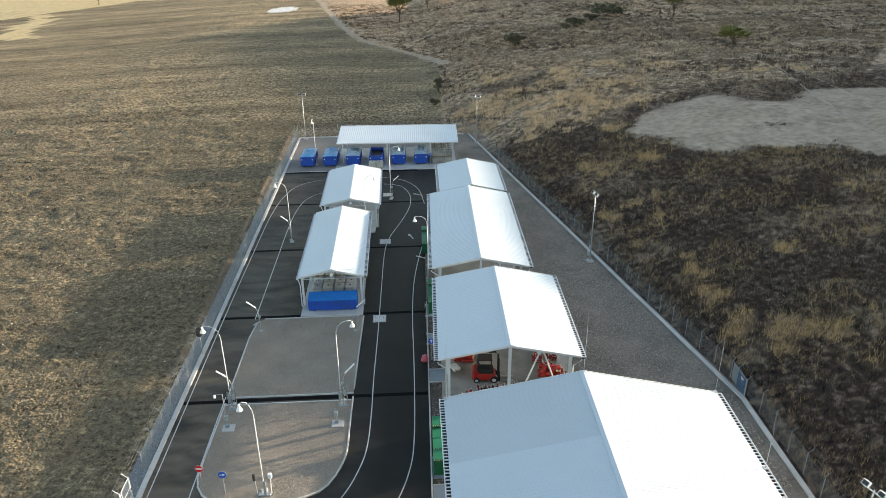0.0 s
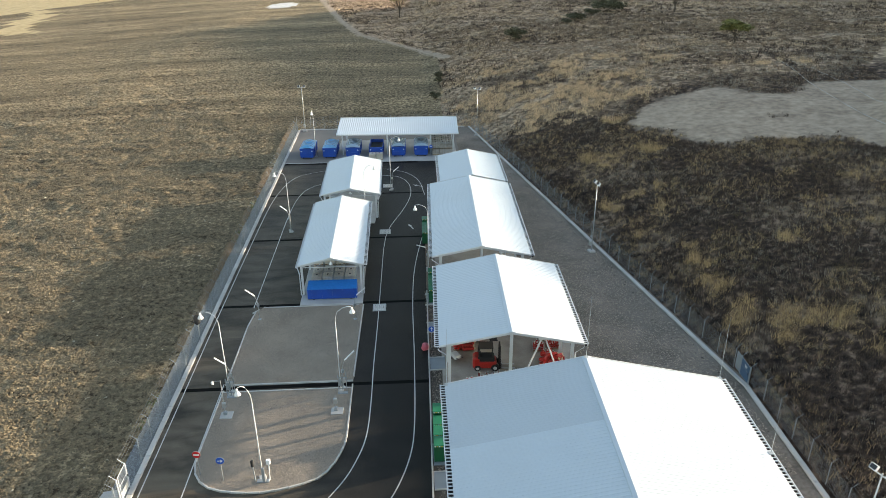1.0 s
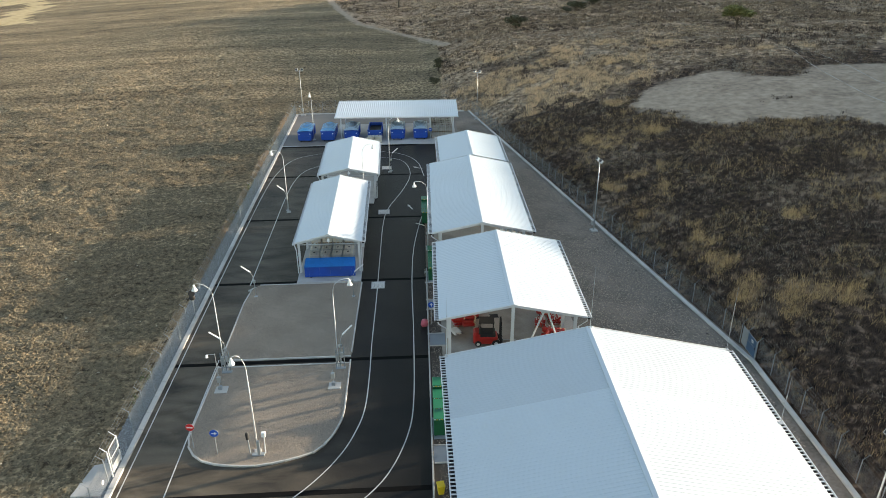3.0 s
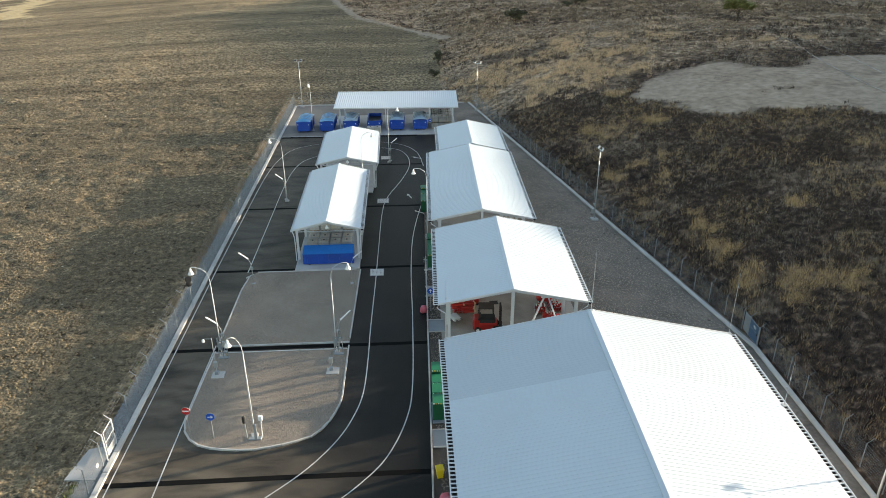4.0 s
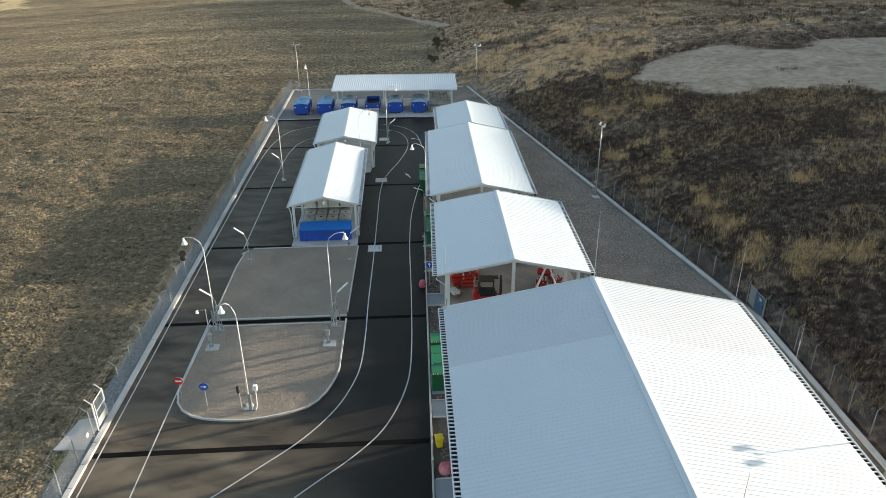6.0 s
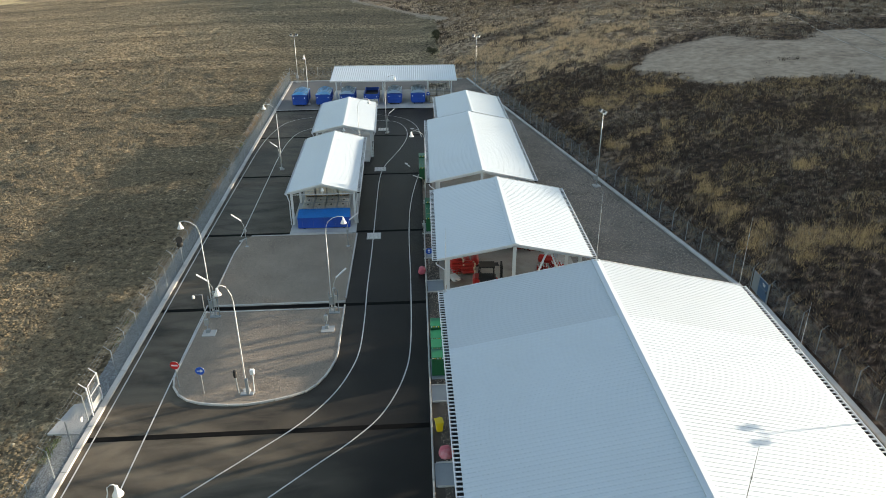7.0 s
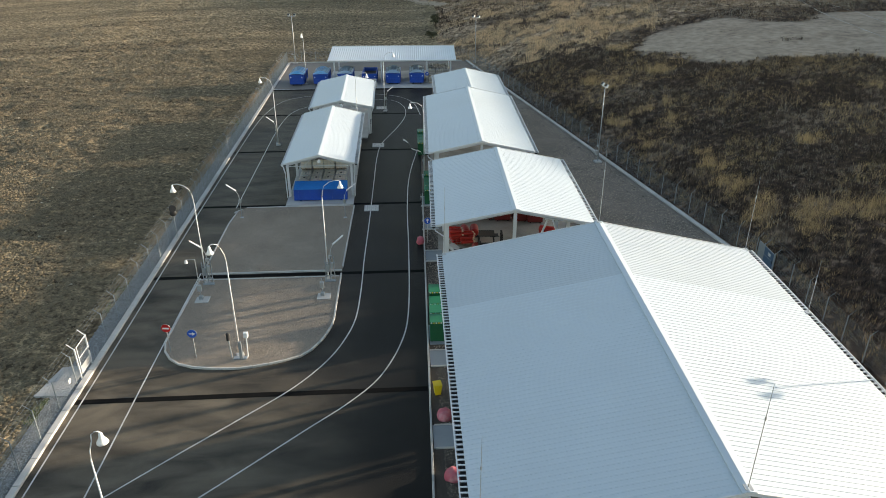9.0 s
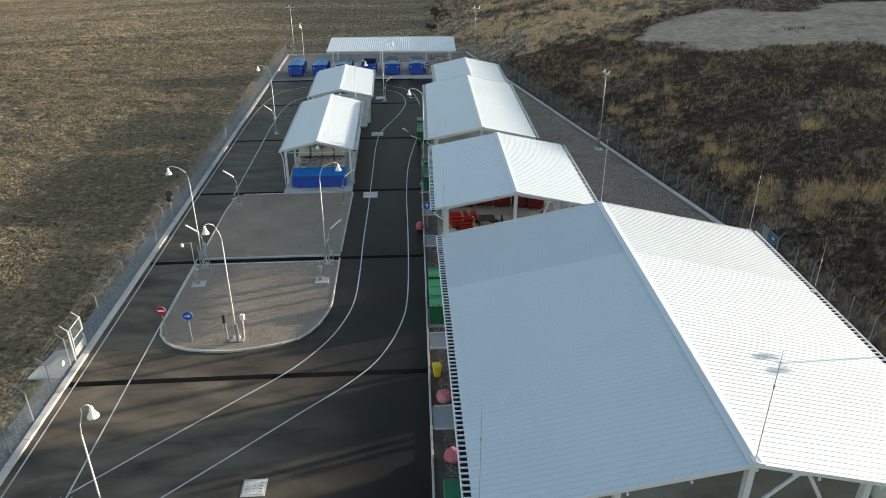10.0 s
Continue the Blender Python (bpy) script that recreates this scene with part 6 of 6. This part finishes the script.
draped("wheel_track", [(91, 108), (88.5, 95), (86, 84), (84, 71), (82.5, 58)], 0.2, M_FLOOR, "pale wheel track worn across the clearing", "track")
draped("wheel_track", [(92.5, 108), (93, 98), (92.5, 88), (90, 74), (88, 64)], 0.2, M_FLOOR, "pale wheel track worn across the clearing", "track")


# ---- ground cover ----
def keep_field(x, y):
    return (in_poly(x, y, PLOUGHED)) & ~inside_site(x, y, 0.6)


def thin_far(x, y, near, seed):
    """Keeps fewer places the farther they lie from the site's road."""
    d = np.hypot(x + 5, y + 10)
    return np.random.default_rng(seed).uniform(0, 1, len(x)) < np.clip(near / np.maximum(d, 1), 0, 1)


scatter("earth_clods", 330000, (-75, -10.4, -25, 110), (0.04, 0.19), M_CLOD, "loose brown clods of ploughed earth", "clods", 3, lambda x, y: keep_field(x, y) & thin_far(x, y, 45, 1))
scatter("earth_clods", 60000, (-120, 30, 95, 230), (0.12, 0.36), M_CLOD, "loose brown clods of ploughed earth", "clods", 4, lambda x, y: keep_field(x, y) & thin_far(x, y, 70, 2))
scatter("pale_stones", 1800, (-110, 20, -25, 220), (0.08, 0.2), M_STRAW, "pale stones and straw in the field", "stones", 5, lambda x, y: keep_field(x, y))
scatter("gravel_stones", 60000, (-5, 6.1, -1, 25.2), (0.02, 0.06), M_PEBBLE, "loose grey gravel stones", "gravel", 6, lambda x, y: in_poly(x, y, ISLAND_LOW) | in_poly(x, y, ISLAND_HIGH), z=0.085)
scatter("gravel_stones", 52000, (27, 40, -2, 60), (0.03, 0.10), M_PEBBLE, "loose grey gravel stones", "gravel", 7, lambda x, y: inside_site(x, y, -1.0), z=-0.01)


scatter("gravel_stones", 26000, (-10.5, -9.3, -20, 60), (0.03, 0.085), M_STRIPSTONE, "loose blue grey gravel by the fence", "gravel", 8, lambda x, y: thin_far(x, y, 30, 8), z=0.05)
scatter("dark_stones", 1500, (27, 41, -2, 70), (0.05, 0.15), M_EARTH, "scattered dark stones on the yard", "stones", 10, lambda x, y: inside_site(x, y, -1.0) & (x > fence_x(y) - 1.2 - 3.5 * fbm(x, y, 6, 3, 82)), z=-0.01)
scatter("gravel_stones", 9000, (12.9, 14.2, -22, 28), (0.02, 0.06), M_PEBBLE, "loose grey gravel beside the sheds", "gravel", 9, z=0.012)


def cover(seed, n, region, accept):
    rng = np.random.default_rng(seed)
    x, y = rng.uniform(region[0], region[1], n), rng.uniform(region[2], region[3], n)
    ok = accept(x, y, rng.uniform(0, 1, n)) & ~inside_site(x, y, 0.7) & (x < 82 + 0.43 * np.maximum(y - 45, 0) + 0.35 * np.clip(y - 100, 0, 150))
    return x[ok], y[ok]


def grow():
    def wild(x, y):
        p, b, o, dk, st, pa = masks(x, y)
        return (1 - p) * (1 - smooth01((b - 0.05 - 0.5 * fbm(x, y, 2.5, 3, 77)) / 0.45)), o, dk
    def ochre(x, y, u):
        w, o, dk = wild(x, y)
        return u < w * o * (0.15 + 0.85 * smooth01((fbm(x, y, 1.3, 2, 70) - 0.42) / 0.2))
    def dark(x, y, u):
        w, o, dk = wild(x, y)
        return u < w * (0.12 + 0.88 * dk) * (1 - 0.8 * o)
    def brown(x, y, u):
        w, o, dk = wild(x, y)
        return u < w * 0.9 * (1 - 0.5 * dk) * smooth01((fbm(x, y, 6, 3, 71) - 0.22) / 0.25)
    def patchy(size, seed, low):
        return lambda x, y, u: u < wild(x, y)[0] * smooth01((fbm(x, y, size, 3, seed) - low) / 0.12)
    near, slope, upper, far = (24, 110, -20, 80), (30, 90, -20, 80), (20, 110, 75, 140), (20, 150, 75, 215)
    x, y = cover(1, 52000, near, dark)
    blades("dark_scrub", x, y, 9, 0.55, 0.17, 0.034, M_DARKSCRUB, "dark dead scrub on the hillside", "scrub", 1)
    x, y = cover(2, 24000, near, brown)
    blades("brown_weeds", x, y, 9, 0.5, 0.13, 0.025, M_BROWNGRASS, "brown withered weeds on the hillside", "weeds", 2)
    x, y = cover(3, 60000, slope, ochre)
    blades("dry_grass", x, y, 14, 1.15, 0.17, 0.013, M_DRYGRASS, "tall ochre dry grass in clumps", "grass", 3)
    x, y = cover(16, 16000, slope, ochre)
    blades("brown_weeds", x, y, 9, 0.7, 0.22, 0.018, M_BROWNGRASS, "brown withered weeds among the dry grass", "weeds", 16)
    x, y = cover(7, 16000, slope, patchy(6, 72, 0.44))
    blades("dry_grass", x, y, 10, 0.7, 0.16, 0.012, M_DRYGRASS, "tall ochre dry grass in clumps", "grass", 7)
    x, y = cover(11, 16000, slope, patchy(5, 73, 0.40))
    blades("grey_weeds", x, y, 8, 0.5, 0.2, 0.016, M_GREYWEED, "grey dead weed stalks on the hillside", "weeds", 11)
    x, y = cover(12, 9000, slope, patchy(9, 74, 0.50))
    blades("olive_weeds", x, y, 9, 0.5, 0.2, 0.02, M_OLIVEWEED, "olive brown weeds on the hillside", "weeds", 12)
    x, y = cover(4, 52000, upper, ochre)
    blades("dry_grass", x, y, 12, 0.85, 0.25, 0.03, M_PALEGRASS, "pale straw grass in broad patches", "grass", 4)
    x, y = cover(5, 32000, far, brown)
    blades("brown_weeds", x, y, 8, 0.5, 0.25, 0.05, M_BROWNGRASS, "brown withered weeds on the hillside", "weeds", 5)
    x, y = cover(6, 14000, far, dark)
    blades("dark_scrub", x, y, 9, 0.6, 0.3, 0.06, M_DARKSCRUB, "dark dead scrub on the hillside", "scrub", 6)
    x, y = cover(13, 20000, (20, 170, 75, 230), patchy(8, 75, 0.42))
    blades("grey_weeds", x, y, 8, 0.45, 0.3, 0.05, M_GREYWEED, "grey dead weed stalks on the hillside", "weeds", 13)
    x, y = cover(14, 8000, (-30, 215, 105, 320), patchy(14, 78, 0.40))
    blades("dark_scrub", x, y, 14, 0.8, 0.45, 0.09, M_DARKSCRUB, "low dark shrubs dotted over the far slope", "scrub", 14)
    x, y = cover(15, 8000, (-30, 215, 125, 320), patchy(11, 79, 0.42))
    blades("dry_grass", x, y, 12, 0.6, 0.5, 0.07, M_PALEGRASS, "pale straw tufts dotted over the far slope", "grass", 15)
    x, y = cover(18, 26000, (-40, 215, 165, 340), brown)
    blades("brown_weeds", x, y, 8, 0.6, 0.5, 0.09, M_BROWNGRASS, "brown withered weeds on the far slope", "weeds", 18)
    rng = np.random.default_rng(9)
    y = rng.uniform(-20, 60, 500)
    x = -9.9 - np.abs(rng.normal(0, 0.5, 500))
    ok = fbm(x, y, 5, 2, 80) > 0.62
    x, y = np.concatenate([x[ok], rng.normal(-10.15, 0.22, 45)]), np.concatenate([y[ok], rng.normal(-5.0, 0.7, 45)])
    fx, fy = -10.55 - np.abs(rng.normal(0, 0.35, 2200)), rng.uniform(12, 95, 2200)
    ok = fbm(fx, fy, 4, 3, 81) > 0.40
    blades("brown_weeds", fx[ok], fy[ok], 12, 0.75, 0.16, 0.014, M_FENCEWEED, "dry brown weeds along the field fence", "weeds", 17)
    blades("green_weeds", x, y, 16, 0.45, 0.18, 0.03, M_GREENWEED, "green weeds along the fence foot", "weeds", 10)


grow()
